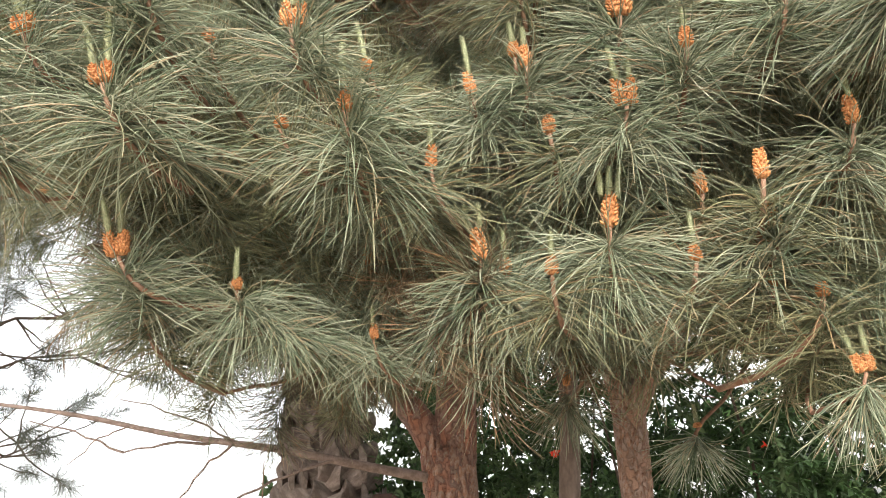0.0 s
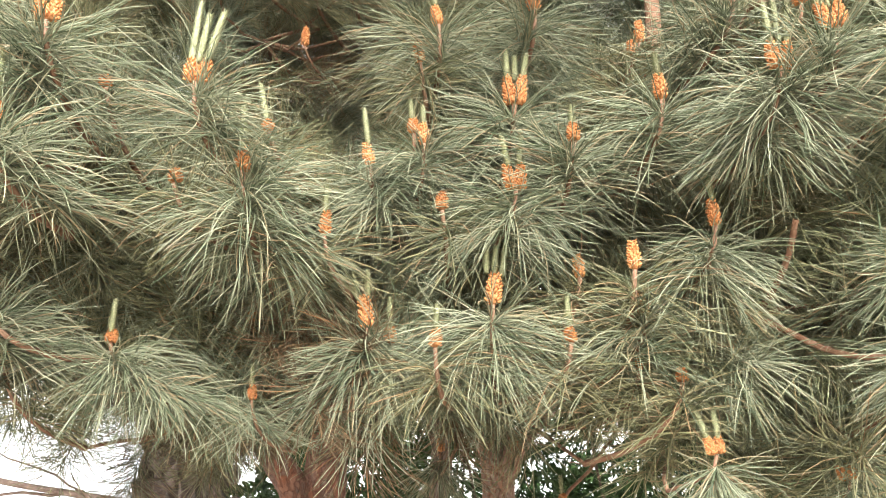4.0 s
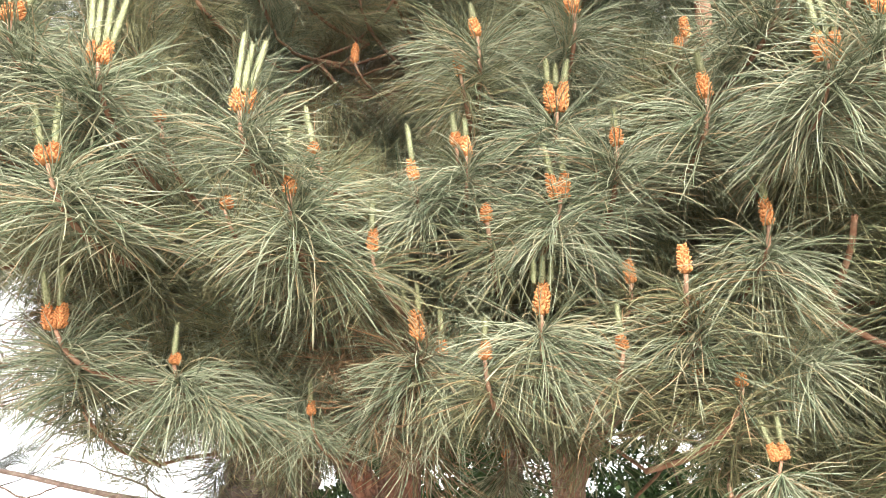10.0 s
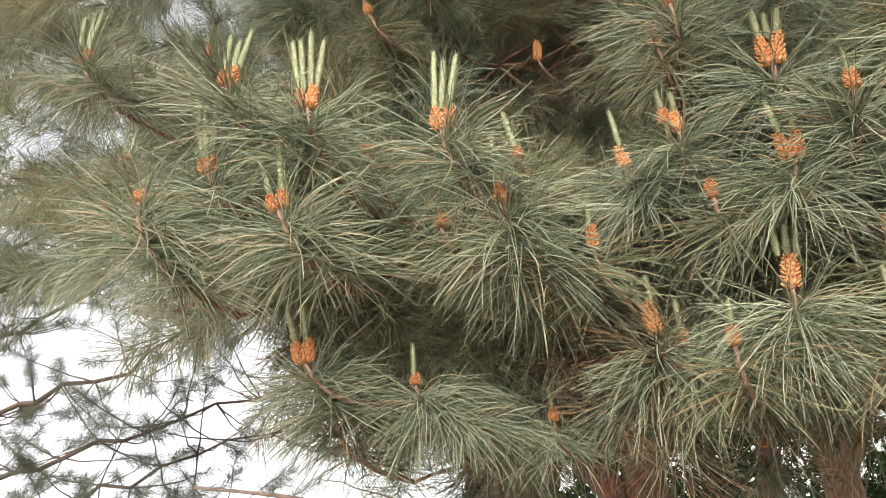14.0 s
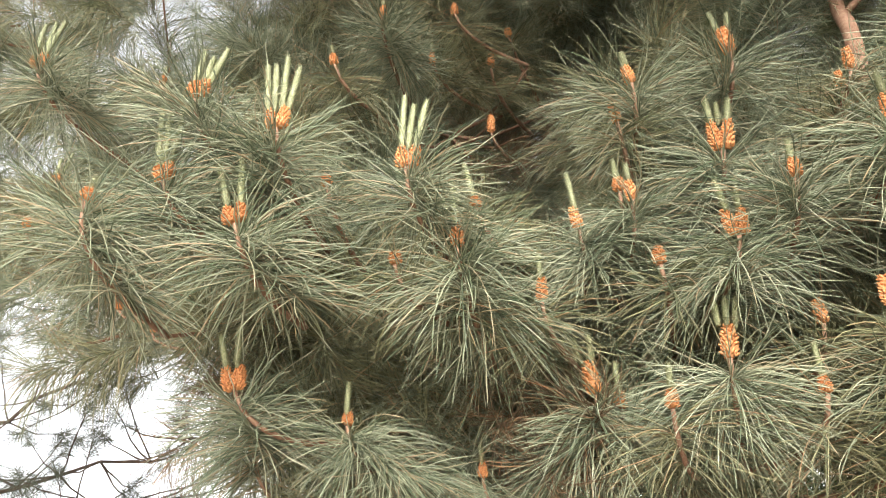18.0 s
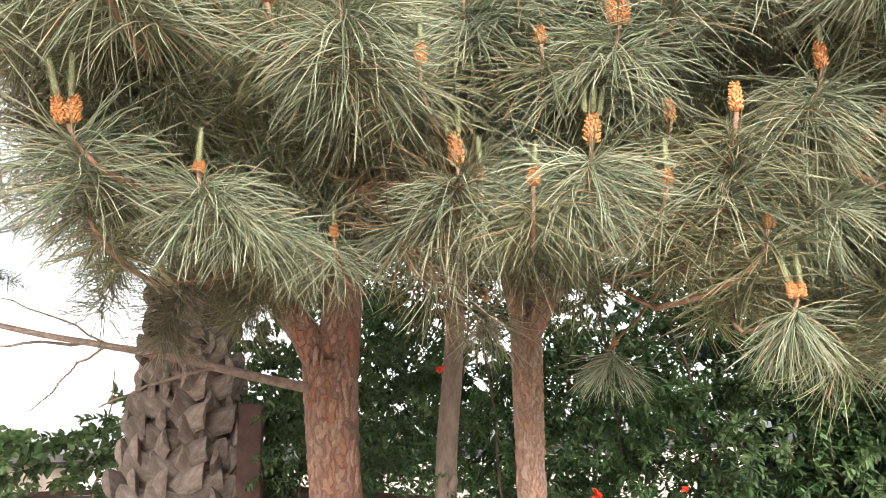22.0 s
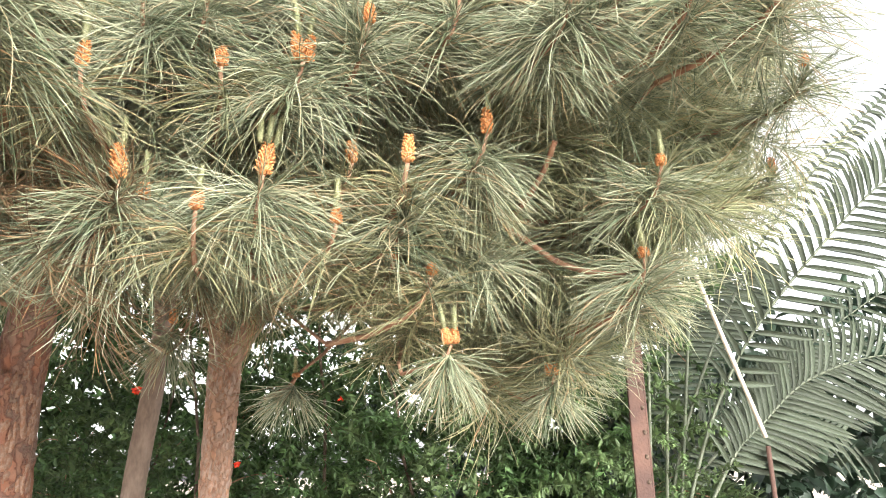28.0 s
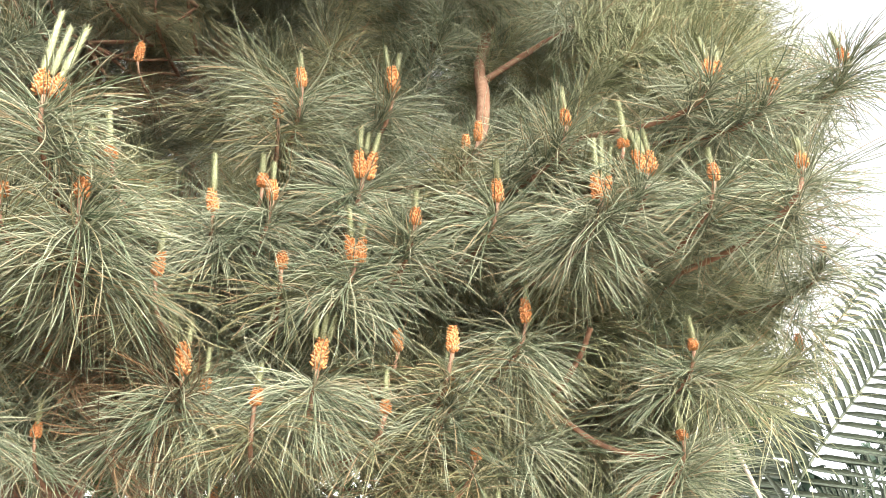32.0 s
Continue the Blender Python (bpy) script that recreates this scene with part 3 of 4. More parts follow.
# Boughs: where each shoot ends: x, y, z, candles, length of cones and of candles in cm, and how its needles stand
LOW_LEFT = [(-0.446, 1.283, 2.115, 2, 4.5, 6.3, 'b'), (-0.279, 1.36, 2.068, 1, 2.4, 4.6, 'm'), (-0.079, 1.501, 2.003, 1, 3.4, 4.0, 't'), (-0.161, 1.217, 2.275, 0, 2.3, 0, 's'), (-0.092, 1.523, 2.152, 0, 2.7, 0, 's'), (-0.278, 1.198, 2.441, 0, 2.3, 0, 's'), (-0.468, 1.422, 2.057, 0, 3.2, 0, 's'), (-0.097, 1.574, 2.167, 0, 2.5, 0, 's')]
LOW_MIDDLE = [(0.126, 1.389, 2.09, 2, 6.5, 3.7, 'm'), (0.165, 1.409, 2.068, 1, 2.8, 5.0, 'n'), (0.235, 1.329, 2.033, 1, 3.2, 3.9, 's'), (0.329, 1.315, 2.098, 3, 6.4, 5.1, 'm'), (0.454, 1.337, 2.037, 1, 2.7, 5.1, 's'), (0.495, 1.39, 2.17, 0, 4.7, 0, 's'), (0.56, 1.291, 2.141, 0, 4.9, 0, 's'), (0.591, 1.365, 2.091, 1, 4.1, 3.3, 'b'), (0.648, 1.404, 1.984, 0, 2.4, 0, 's'), (0.588, 1.437, 2.014, 0, 2.7, 0, 's'), (0.274, 2.141, 2.012, 0, 3.7, 0, 'h')]
MIDDLE = [(-0.056, 1.204, 2.287, 1, 4.7, 7.1, 'm'), (-0.03, 1.265, 2.396, 1, 2.4, 6.4, 's'), (0.138, 1.307, 2.351, 1, 5.0, 7.0, 'm'), (0.23, 1.279, 2.379, 1, 4.8, 4.0, 'm'), (0.213, 1.288, 2.405, 1, 2.6, 3.2, 'n'), (0.376, 1.264, 2.276, 2, 5.2, 4.5, 'm'), (0.062, 1.294, 2.217, 1, 4.8, 5.1, 's'), (0.474, 1.237, 2.351, 1, 3.5, 3.6, 'b'), (0.255, 1.29, 2.256, 0, 3.4, 0, 's')]
UPPER_MIDDLE = [(-0.123, 1.139, 2.407, 3, 4.6, 10.1, 'b'), (0.263, 1.25, 2.609, 1, 4.5, 3.1, 'b'), (0.443, 1.261, 2.653, 2, 6.5, 4.2, 'b'), (0.39, 1.279, 2.454, 3, 5.7, 4.0, 'b'), (0.228, 1.274, 2.545, 0, 5.0, 0, 's'), (0.616, 1.187, 2.396, 1, 4.5, 3.0, 'b'), (0.684, 1.455, 2.696, 0, 4.7, 0, 's'), (0.662, 1.347, 2.644, 0, 5.3, 0, 's')]
UPPER_LEFT = [(-0.935, 1.171, 2.853, 3, 3.5, 12.7, 'b'), (-0.298, 1.023, 2.427, 4, 4.6, 10.7, 'b'), (-0.432, 1.002, 2.501, 3, 3.4, 6.6, 'b'), (-0.487, 1.043, 2.374, 3, 3.1, 8.6, 'b'), (-0.351, 1.036, 2.268, 2, 3.1, 8.0, 'b'), (-0.589, 1.007, 2.33, 1, 2.3, 1.7, 'b'), (-1.047, 1.59, 2.674, 0, 2.5, 0, 's'), (-0.992, 1.686, 2.539, 0, 2.8, 0, 'n'), (-0.92, 1.732, 2.49, 0, 3.6, 0, 'n'), (-1.26, 1.606, 2.772, 0, 3.5, 0, 's')]
TOP_LEFT = [(-0.038, 1.785, 3.242, 0, 5.1, 0, 's'), (0.02, 1.82, 3.393, 0, 4.2, 0, 's'), (-0.283, 1.512, 3.218, 1, 4.8, 3.8, 'b'), (-0.107, 1.618, 3.294, 0, 4.2, 0, 's'), (-0.189, 1.712, 3.216, 1, 4.1, 3.7, 's'), (-0.052, 1.805, 3.018, 0, 6.0, 0, 'n'), (-0.392, 1.485, 3.04, 1, 3.3, 2.0, 's')]
RIGHT_UPPER = [(0.69, 1.253, 2.198, 1, 5.5, 4.8, 'm'), (0.754, 1.145, 2.569, 1, 4.0, 4.6, 'b'), (0.75, 1.062, 2.36, 3, 5.8, 7.6, 'm'), (0.834, 1.033, 2.412, 3, 5.1, 7.1, 'b'), (0.79, 1.032, 2.456, 1, 1.7, 6.5, 'n'), (0.924, 0.978, 2.383, 1, 3.6, 3.9, 'b'), (0.954, 0.954, 2.598, 2, 4.0, 4.9, 'b'), (1.064, 0.929, 2.58, 1, 2.5, 3.3, 'b'), (1.261, 0.911, 2.687, 1, 3.3, 3.7, 'b')]
RIGHT = [(1.053, 0.903, 2.395, 1, 2.8, 2.5, 'b'), (0.986, 1.173, 2.15, 1, 2.6, 4.7, 'b'), (1.252, 1.069, 2.341, 0, 3.5, 0, 'b'), (1.333, 1.254, 2.211, 0, 4.6, 0, 'b'), (0.984, 1.238, 2.003, 1, 2.2, 4.6, 'b'), (1.047, 1.556, 1.918, 1, 2.4, 2.2, 'b')]
RIGHT_LOW = [(0.689, 1.42, 1.866, 2, 3.6, 4.3, 'h'), (0.935, 1.483, 1.825, 2, 3.6, 4.5, 'h'), (0.528, 1.911, 1.862, 1, 1.3, 3.9, 'h')]


def hollow(x, y, z):
    """The dark hollows of the crown: high in the middle, round the upright stem and under the forked branch."""
    if y < 2.45 and -0.25 < x < 0.3 and 2.6 < z < 3.45:
        return True
    if y < 1.78 and -0.15 < x - 0.74 - 0.27 * (z - 2.7) < 0.12 and 2.55 < z < 3.7:
        return True
    if y < 1.58 and -0.17 < x < 0.05 and 1.94 < z < 2.15:
        return True
    return y < 1.47 and 0.7 < x < 1.08 and 2.0 < z < 2.2


def hem(x, y):
    """The height of the crown's lower edge, which rises inwards and to the left."""
    side = (x - 0.08) / (y - 0.2)
    return 1.78 + (y - 0.2) * float(np.interp(side, [-0.8, -0.62, -0.45, -0.3, -0.15, 0, 0.4, 0.55], [0.5, 0.38, 0.33, 0.29, 0.25, 0.225, 0.215, 0.13]))


LOOKS = {"m": ("mop", 1.0), "t": ("thin", 0.85), "h": ("hanging", 1.0), "b": ("brush", 1.0), "s": ("small", 1.0), "n": ("sparse", 1.0)}


def bough(tree, rows, root, mid, clad=True):
    """A limb from the trunk to a joint, and from there a branchlet to every shoot."""
    part("limb", Geo().tube(spread([root, Vector(root).lerp(Vector(mid), 0.5) + Vector((0.03, 0, 0.05)), mid], 16), np.linspace(0.018, 0.009, 16), 9, 0.1).mesh("limb", TWIG), tree)
    for row in rows:
        x, y, z, n, cone, candle, kind = row
        tail = pine_shoot(tree, x, y, z, n, cone, candle, LOOKS[kind][0], LOOKS[kind][1] if clad else 0.88)
        if (tail - Vector(mid)).length < 1.2:
            pts = curve_points(mid, tail, 0.04, 8, 0.008)
            part("branchlet", Geo().tube(pts, np.linspace(0.0055, 0.0034, 8), 7, 0.12).mesh("branchlet", TWIG), tree)
            for k in (0, 2, 4, 5):
                if not clad or kind in "sn" or pts[k].z < hem(pts[k].x, pts[k].y) - 0.03 or hollow(*pts[k]):
                    continue
                d = (pts[k + 1] - pts[k]).normalized()
                m = Matrix.Translation(pts[k] - d * 0.06) @ Vector((0, 1, 0)).rotation_difference(d).to_matrix().to_4x4() @ pose(0, 0, 0, rnd.uniform(-12, 12), 0, rnd.uniform(-12, 12))
                part("needle_tuft", rnd.choice(TUFTS), tree, m)


bough(pine, LOW_LEFT, (-0.4, 3.5, 2.3), (-0.2, 2.15, 2.22))
LEFT_FLANK = [(-1.35, 1.75, 3.05, 2, 2, 7, "b"), (-1.6, 1.9, 2.95, 1, 3, 5, "b"), (-1.25, 1.9, 3.4, 1, 2, 5, "b"), (-1.9, 1.8, 3.9, 2, 2, 6, "b"), (-2.0, 2.0, 3.3, 1, 3, 5, "b"), (-1.45, 1.7, 4.1, 1, 4, 3, "b"), (-0.95, 1.6, 3.2, 1, 4, 4, "b"), (-1.15, 1.75, 2.7, 0, 3, 0, "b"), (-1.5, 2.1, 2.75, 1, 2, 4, "b"), (-0.7, 1.6, 3.3, 0, 4, 0, "b"), (-2.3, 2.0, 4.3, 1, 2, 5, "b"), (-1.8, 2.1, 4.7, 1, 2, 5, "b")]
bough(pine, LEFT_FLANK, (-0.6, 3.2, 3.1), (-1.35, 2.5, 3.25))
bough(pine_slim, LOW_MIDDLE, (0.42, 2.58, 2.2), (0.36, 1.95, 2.22))
bough(pine_slim, MIDDLE, (0.52, 2.66, 2.5), (0.25, 1.95, 2.4))
bough(pine_slim, UPPER_MIDDLE, (0.53, 2.66, 2.9), (0.3, 1.95, 2.65))
bough(pine, UPPER_LEFT, (-0.58, 3.25, 3.0), (-0.68, 2.1, 2.85))
bough(pine, TOP_LEFT, (-0.1, 3.5, 3.4), (-0.2, 2.0, 3.2))
bough(pine_slim, RIGHT_UPPER, (0.8, 2.35, 2.48), (0.8, 1.75, 2.6))
bough(pine_slim, RIGHT, (0.84, 2.15, 2.65), (0.95, 1.8, 2.25))
bough(pine_slim, RIGHT_LOW, (0.7, 2.48, 2.3), (0.8, 2.0, 2.16), False)

# the forked branch that shows below the right-hand boughs, and the upright stem above
for pts, r0, r1 in (
    ([(0.757, 1.556, 2.18), (0.765, 1.483, 2.148), (0.801, 1.425, 2.105), (0.849, 1.414, 2.075), (0.888, 1.386, 2.034), (0.924, 1.336, 2.001), (0.961, 1.283, 1.987), (0.979, 1.252, 2.002)], 0.0065, 0.005),
    ([(0.801, 1.425, 2.105), (0.812, 1.364, 2.123), (0.822, 1.299, 2.165), (0.816, 1.24, 2.202)], 0.006, 0.005),
    ([(0.806, 1.432, 2.114), (0.913, 1.435, 2.126), (1.024, 1.451, 2.122)], 0.004, 0.0035),
    ([(0.74, 1.7, 2.5), (0.783, 1.62, 2.75), (0.82, 1.62, 2.98), (0.86, 1.7, 3.2), (0.97, 1.75, 3.54)], 0.021, 0.017),
    ([(0.85, 1.66, 3.1), (1.0, 1.55, 3.2), (1.2, 1.4, 3.3)], 0.01, 0.007),
):
    part("branch", Geo().tube(spread(pts, 20), np.linspace(r0, r1, 20), 8, 0.12).mesh("branch", TWIG), pine_slim)


def crown_ok(x, y, z):
    """Whether a place lies in the crown of the two pines, behind its outer shoots."""
    front = 1.58 + 0.12 * noise.noise(Vector((x * 2, z * 2, 0))) - 0.3 * max(0, x - 0.6) + 0.25 * max(0, z - 2.7)
    low = hem(x, y) + 0.05 * noise.noise(Vector((x * 4, y * 2, 3)))
    left = -0.62 - 0.9 * max(0, z - 2.1)
    right = 0.98 + 0.45 * min(max(0, z - 1.95), 0.7)
    return y > front and z > low and left < x < right and not hollow(x, y, z)


def sprinkle(tree_of, count, lo, hi, keep, aim=None, size=(0.85, 1.15), kinds=None):
    """Needle-clad sprigs through a stretch of the crown."""
    made = 0
    while made < count:
        p = Vector([rnd.uniform(a, b) for a, b in zip(lo, hi)])
        if not keep(p.x, p.y, p.z) or (p.y < 1.6 and hollow(*p)):
            continue
        made += 1
        s = rnd.uniform(*size)
        if aim is None:
            turn = pose(0, 0, 0, rnd.uniform(-25, 40), rnd.uniform(-30, 30), 180 + rnd.uniform(-75, 75))
        else:
            d = (Vector(aim) + Vector([rnd.uniform(-0.45, 0.45) for _ in range(3)])).normalized()
            turn = Vector((0, 1, 0)).rotation_difference(d).to_matrix().to_4x4()
        part("needle_tuft", rnd.choice(kinds or TUFTS), tree_of(p), Matrix.Translation(p) @ turn @ Matrix.Diagonal((s, s, s, 1)))


def either(p):
    return pine if p.x < 0.0 else pine_slim


sprinkle(either, 640, (-0.85, 1.25, 1.9), (1.2, 2.6, 5.0), crown_ok)
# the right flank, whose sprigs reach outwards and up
sprinkle(lambda p: pine_slim, 260, (0.72, 1.2, 1.95), (1.32, 2.0, 3.5), lambda x, y, z: x < 0.95 + 0.52 * min(max(0, z - 1.95), 0.75) and y > 1.56 - 0.3 * (x - 0.7) - 0.12 * (z - 2) and z > hem(x, y) + (0.1 if y < 1.5 and x < 0.95 else -0.03) and not hollow(x, y, z), (0.8, -0.35, 0.2), kinds=LIT_TUFTS + TUFTS[:3])
sprinkle(lambda p: pine_slim, 45, (0.92, 1.28, 2.02), (1.25, 1.6, 2.7), lambda x, y, z: x < 0.98 + 0.4 * (z - 2.0), (0.6, -0.3, 0.1), kinds=LIT_TUFTS)
# the left flank, open to the sky in places
sprinkle(lambda p: pine, 270, (-3.2, 1.5, 2.25), (-0.7, 3.3, 5.8), lambda x, y, z: z > hem(x, y) + 0.02 and noise.noise(Vector((x * 5.5 / (y - 0.15), 2.3 + 0.3 * y, (z - 1.65) * 5.5 / (y - 0.15)))) < -0.1, (-0.6, -0.5, 0.1), (0.9, 1.2))
# hanging skirt at the lower left
sprinkle(lambda p: pine, 40, (-0.42, 1.58, 1.9), (-0.05, 2.1, 2.4), lambda x, y, z: hem(x, y) - 0.02 < z < hem(x, y) + 0.1, (-0.7, -0.5, -0.12))
sprinkle(either, 40, (-0.05, 1.62, 1.9), (1.0, 1.95, 2.4), lambda x, y, z: hem(x, y) - 0.04 < z < hem(x, y) + 0.1, (0.0, -0.6, -0.2))
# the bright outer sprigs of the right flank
sprinkle(lambda p: pine_slim, 130, (0.8, 1.2, 1.98), (1.3, 1.7, 3.1), lambda x, y, z: x < 0.95 + 0.52 * min(max(0, z - 1.95), 0.75) and y > 1.5 - 0.35 * (x - 0.8) - 0.1 * (z - 2) and z > hem(x, y) - 0.02 and not hollow(x, y, z), (0.6, -0.4, 0.05), kinds=LIT_TUFTS)
# withered needles under the boughs and deep in the hollows
DRY_TUFTS = [tuft_mesh(150, 0.14, 0.7, NEEDLE_DRY) for _ in range(2)]
sprinkle(either, 18, (-0.65, 1.55, 1.9), (0.3, 1.9, 2.6), lambda x, y, z: hem(x, y) - 0.03 < z < hem(x, y) + 0.16, (0.0, -0.4, -0.6), kinds=DRY_TUFTS)
sprinkle(either, 30, (-0.25, 2.05, 2.6), (0.9, 2.4, 3.4), lambda x, y, z: True, (0.0, -0.5, -0.5), kinds=DRY_TUFTS)
sprinkle(lambda p: pine, 30, (-0.8, 2.3, 2.25), (-0.15, 2.95, 2.55), lambda x, y, z: True, (0.0, -0.3, -0.7), kinds=DRY_TUFTS + TUFTS[3:])
# the crown round the tops of the trunks
sprinkle(either, 190, (-0.9, 2.5, 2.75), (1.1, 3.9, 5.2), lambda x, y, z: True, (0.0, -0.3, 0.5), (1.2, 1.6))
sprinkle(either, 45, (-0.4, 2.55, 2.8), (0.5, 3.2, 4.3), lambda x, y, z: True, (0.0, -0.4, 0.2), (1.2, 1.6))
# the shaded boughs under the left-hand shoots
sprinkle(lambda p: pine, 34, (-0.42, 1.7, 2.14), (0.02, 1.95, 2.4), lambda x, y, z: z > hem(x, y) - 0.03, (-0.2, -0.6, -0.1))
# sprigs added to the roof of the crown to keep the hollows in shade
sprinkle(either, 60, (-0.6, 1.7, 3.5), (0.9, 2.5, 4.3), lambda x, y, z: True, (0.0, -0.4, 0.3), (1.1, 1.5))
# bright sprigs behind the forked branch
sprinkle(lambda p: pine_slim, 60, (0.62, 1.68, 1.93), (1.05, 2.0, 2.55), lambda x, y, z: z > hem(x, y) - 0.02, (0.2, -0.6, -0.1), kinds=LIT_TUFTS)
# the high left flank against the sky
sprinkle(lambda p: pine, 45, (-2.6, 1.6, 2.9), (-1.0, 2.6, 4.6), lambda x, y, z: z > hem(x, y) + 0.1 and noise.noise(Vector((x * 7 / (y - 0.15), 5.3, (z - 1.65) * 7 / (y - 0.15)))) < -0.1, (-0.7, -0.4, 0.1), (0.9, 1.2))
# unseen sprigs added overhead to shade the top of the crown
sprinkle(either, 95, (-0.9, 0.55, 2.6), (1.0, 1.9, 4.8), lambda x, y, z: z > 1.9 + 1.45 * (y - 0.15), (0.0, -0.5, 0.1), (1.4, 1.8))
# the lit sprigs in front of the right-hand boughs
sprinkle(lambda p: pine_slim, 45, (0.68, 1.45, 2.2), (1.06, 1.75, 2.62), lambda x, y, z: y > 1.6 - 0.3 * (x - 0.7), (0.3, -0.6, -0.05), kinds=LIT_TUFTS)


# ---- pines farther off, left of the trunks ----
far_pine = thing("pine_tree", "sparse dark pine boughs against the white sky", "pine tree")
part("trunk", trunk_mesh([(-11, 6.4, -0.1), (-11, 6.4, 2), (-10.9, 6.4, 6.5)], [0.16, 0.13, 0.07], BARK, 14, 20), far_pine)
FAR_TUFTS = [tuft_mesh(170, 0.1, 0.3, NEEDLE_FAR) for _ in range(3)]
for a, b in (((-10.9, 6.4, 3.0), (-2.6, 4.6, 2.9)), ((-10.9, 6.4, 3.4), (-2.3, 4.4, 3.2)), ((-10.9, 6.4, 3.9), (-2.4, 4.4, 3.8)), ((-10.9, 6.4, 4.4), (-2.8, 4.3, 4.6)), ((-10.9, 6.4, 2.6), (-2.7, 4.2, 2.25)), ((-10.9, 6.4, 5.2), (-3.0, 4.3, 5.6)), ((-10.9, 6.4, 2.9), (-3.2, 5.0, 2.45))):
    line = curve_points(a, b, 0.25, 26, 0.07)
    part("branch", Geo().tube(line, np.linspace(0.05, 0.006, 26), 7, 0.1).mesh("branch", FIBRE), far_pine)
    for k in range(14, 26):
        for _ in range(4):
            d = Vector((rnd.uniform(-0.7, 0.7), rnd.uniform(-0.4, 0.3), rnd.uniform(-0.35, 0.4)))
            end = line[k] + d
            part("branchlet", Geo().tube(curve_points(line[k], end, 0.03, 5, 0.01), np.linspace(0.007, 0.003, 5), 5).mesh("branchlet", FIBRE), far_pine)
            turn = (Vector((0, 1, 0))).rotation_difference(d.normalized()).to_matrix().to_4x4()
            part("needle_tuft", rnd.choice(FAR_TUFTS), far_pine, Matrix.Translation(end - d * 0.25) @ turn)


# ---- palm trunk with cut leaf bases ----
palm = thing("palm_tree", "thick palm trunk covered in cut, grey-brown leaf bases", "palm tree")
PX, PY = -1.14, 5.05
part("trunk", trunk_mesh([(PX, PY, -0.1), (PX, PY, 0.8), (PX + 0.02, PY, 1.6), (PX + 0.04, PY, 2.6), (PX + 0.05, PY, 3.6)], [0.36, 0.33, 0.27, 0.19, 0.17], FIBRE, 24, 30), palm, label="dark brown fibrous core")


def boot_mesh(lean, cut):
    """The stub of a cut palm leaf: a broad strap that slants across the trunk to a thick, blunt cut."""
    g = Geo()
    n = 10
    for u, w, t, out in ((0, 0.11, 0.01, 0.0), (0.25, 0.11, 0.013, 0.014), (0.5, 0.1, 0.016, 0.028), (0.75, 0.09, 0.019, 0.043), (0.95, 0.084, 0.022, 0.054), (1, 0.08, 0.018, 0.058)):
        for k in range(8):
            q = k / 7 * 2 - 1
            g.v.append((w * q + lean * u, out + t * (1 - abs(q) ** 3) - 0.02 * q * q, u * 0.2 + cut * q * u))
        g.v += [(w * 0.8 + lean * u, out - 0.026, u * 0.196 + cut * 0.8 * u), (-w * 0.8 + lean * u, out - 0.026, u * 0.196 - cut * 0.8 * u)]
    for i in range(5):
        for k in range(n):
            g.f.append((i * n + k, i * n + (k + 1) % n, (i + 1) * n + (k + 1) % n, (i + 1) * n + k))
    g.f.append(tuple(range(5 * n, 6 * n)))
    return g.mesh("leaf_base", BOOT, False)


BOOTS = [boot_mesh(l, c) for l, c in ((0.1, -0.05), (-0.1, 0.05), (0.07, -0.03), (-0.07, 0.03), (0.13, -0.06), (-0.13, 0.06))]
for row, turn in [(r, q) for r in range(24) for q in range(8)]:
    z = 0.72 + 0.087 * row + rnd.uniform(-0.02, 0.02)
    rad = float(np.interp(z, [0, 0.8, 1.6, 2.6, 3.6], [0.36, 0.33, 0.27, 0.19, 0.17]))
    a = 165 + turn * 28 + (14 if row % 2 else 0) + rnd.uniform(-4, 4)
    if z < 2.75:
        s = rnd.uniform(0.68, 0.86) * (0.72 + 1.2 * rad)
        m = pose(PX + 0.02 + math.cos(radians(a)) * rad * 0.96, PY + math.sin(radians(a)) * rad * 0.96, z, 0, 0, a - 90) @ pose(0, 0, 0, rnd.uniform(-8, 8), rnd.uniform(-9, 9) + (-48 if row % 2 else 48), rnd.uniform(-10, 10)) @ Matrix.Diagonal((s * 0.85, s * 1.15, s * rnd.uniform(1.0, 1.3), 1))
        part("leaf_base", BOOTS[rnd.randrange(3) * 2 + (1 if row % 2 else 0)], palm, m)


# ---- fence ----
F0, F1 = Vector((1.235, 1.62, 0)), Vector((-1.55, 5.3, 0))
way = (F1 - F0).normalized()
LEN = (F1 - F0).length
fence = thing("chain_link_fence", "galvanised chain-link fence with a line wire, partly rusty", "fence")
PITCH, RISE, TALL = 0.084, 0.0405, 1.365
steps = 34
STRANDS = []
for side in (0, 1):
    zig = [((0.0 if (i + side) % 2 == 0 else PITCH * 0.52), 0.003 if (i + side) % 2 else -0.003, TALL - i * RISE) for i in range(steps)]
    g = Geo()
    g.tube([(zig[0][0] + 0.004, 0.0, TALL + 0.011)] + zig, [0.0015] * (steps + 1), 5)
    STRANDS.append(g.mesh("wire", WIRE))
turn = math.degrees(math.atan2(way.y, way.x))
for i in range(int(LEN / PITCH * 2)):
    d = i * PITCH / 2
    p = F0 + way * d
    sag = -0.012 * math.sin(d * 1.3) - 0.024 * d
    part("wire", STRANDS[i % 2], fence, pose(p.x, p.y, sag, rnd.uniform(-0.6, 0.6), 0, turn))
pts = [F0 + way * (LEN * k / 40) + Vector((0, 0, 1.333 - 0.012 * math.sin(LEN * k / 40 * 1.3) - 0.024 * LEN * k / 40)) for k in range(41)]
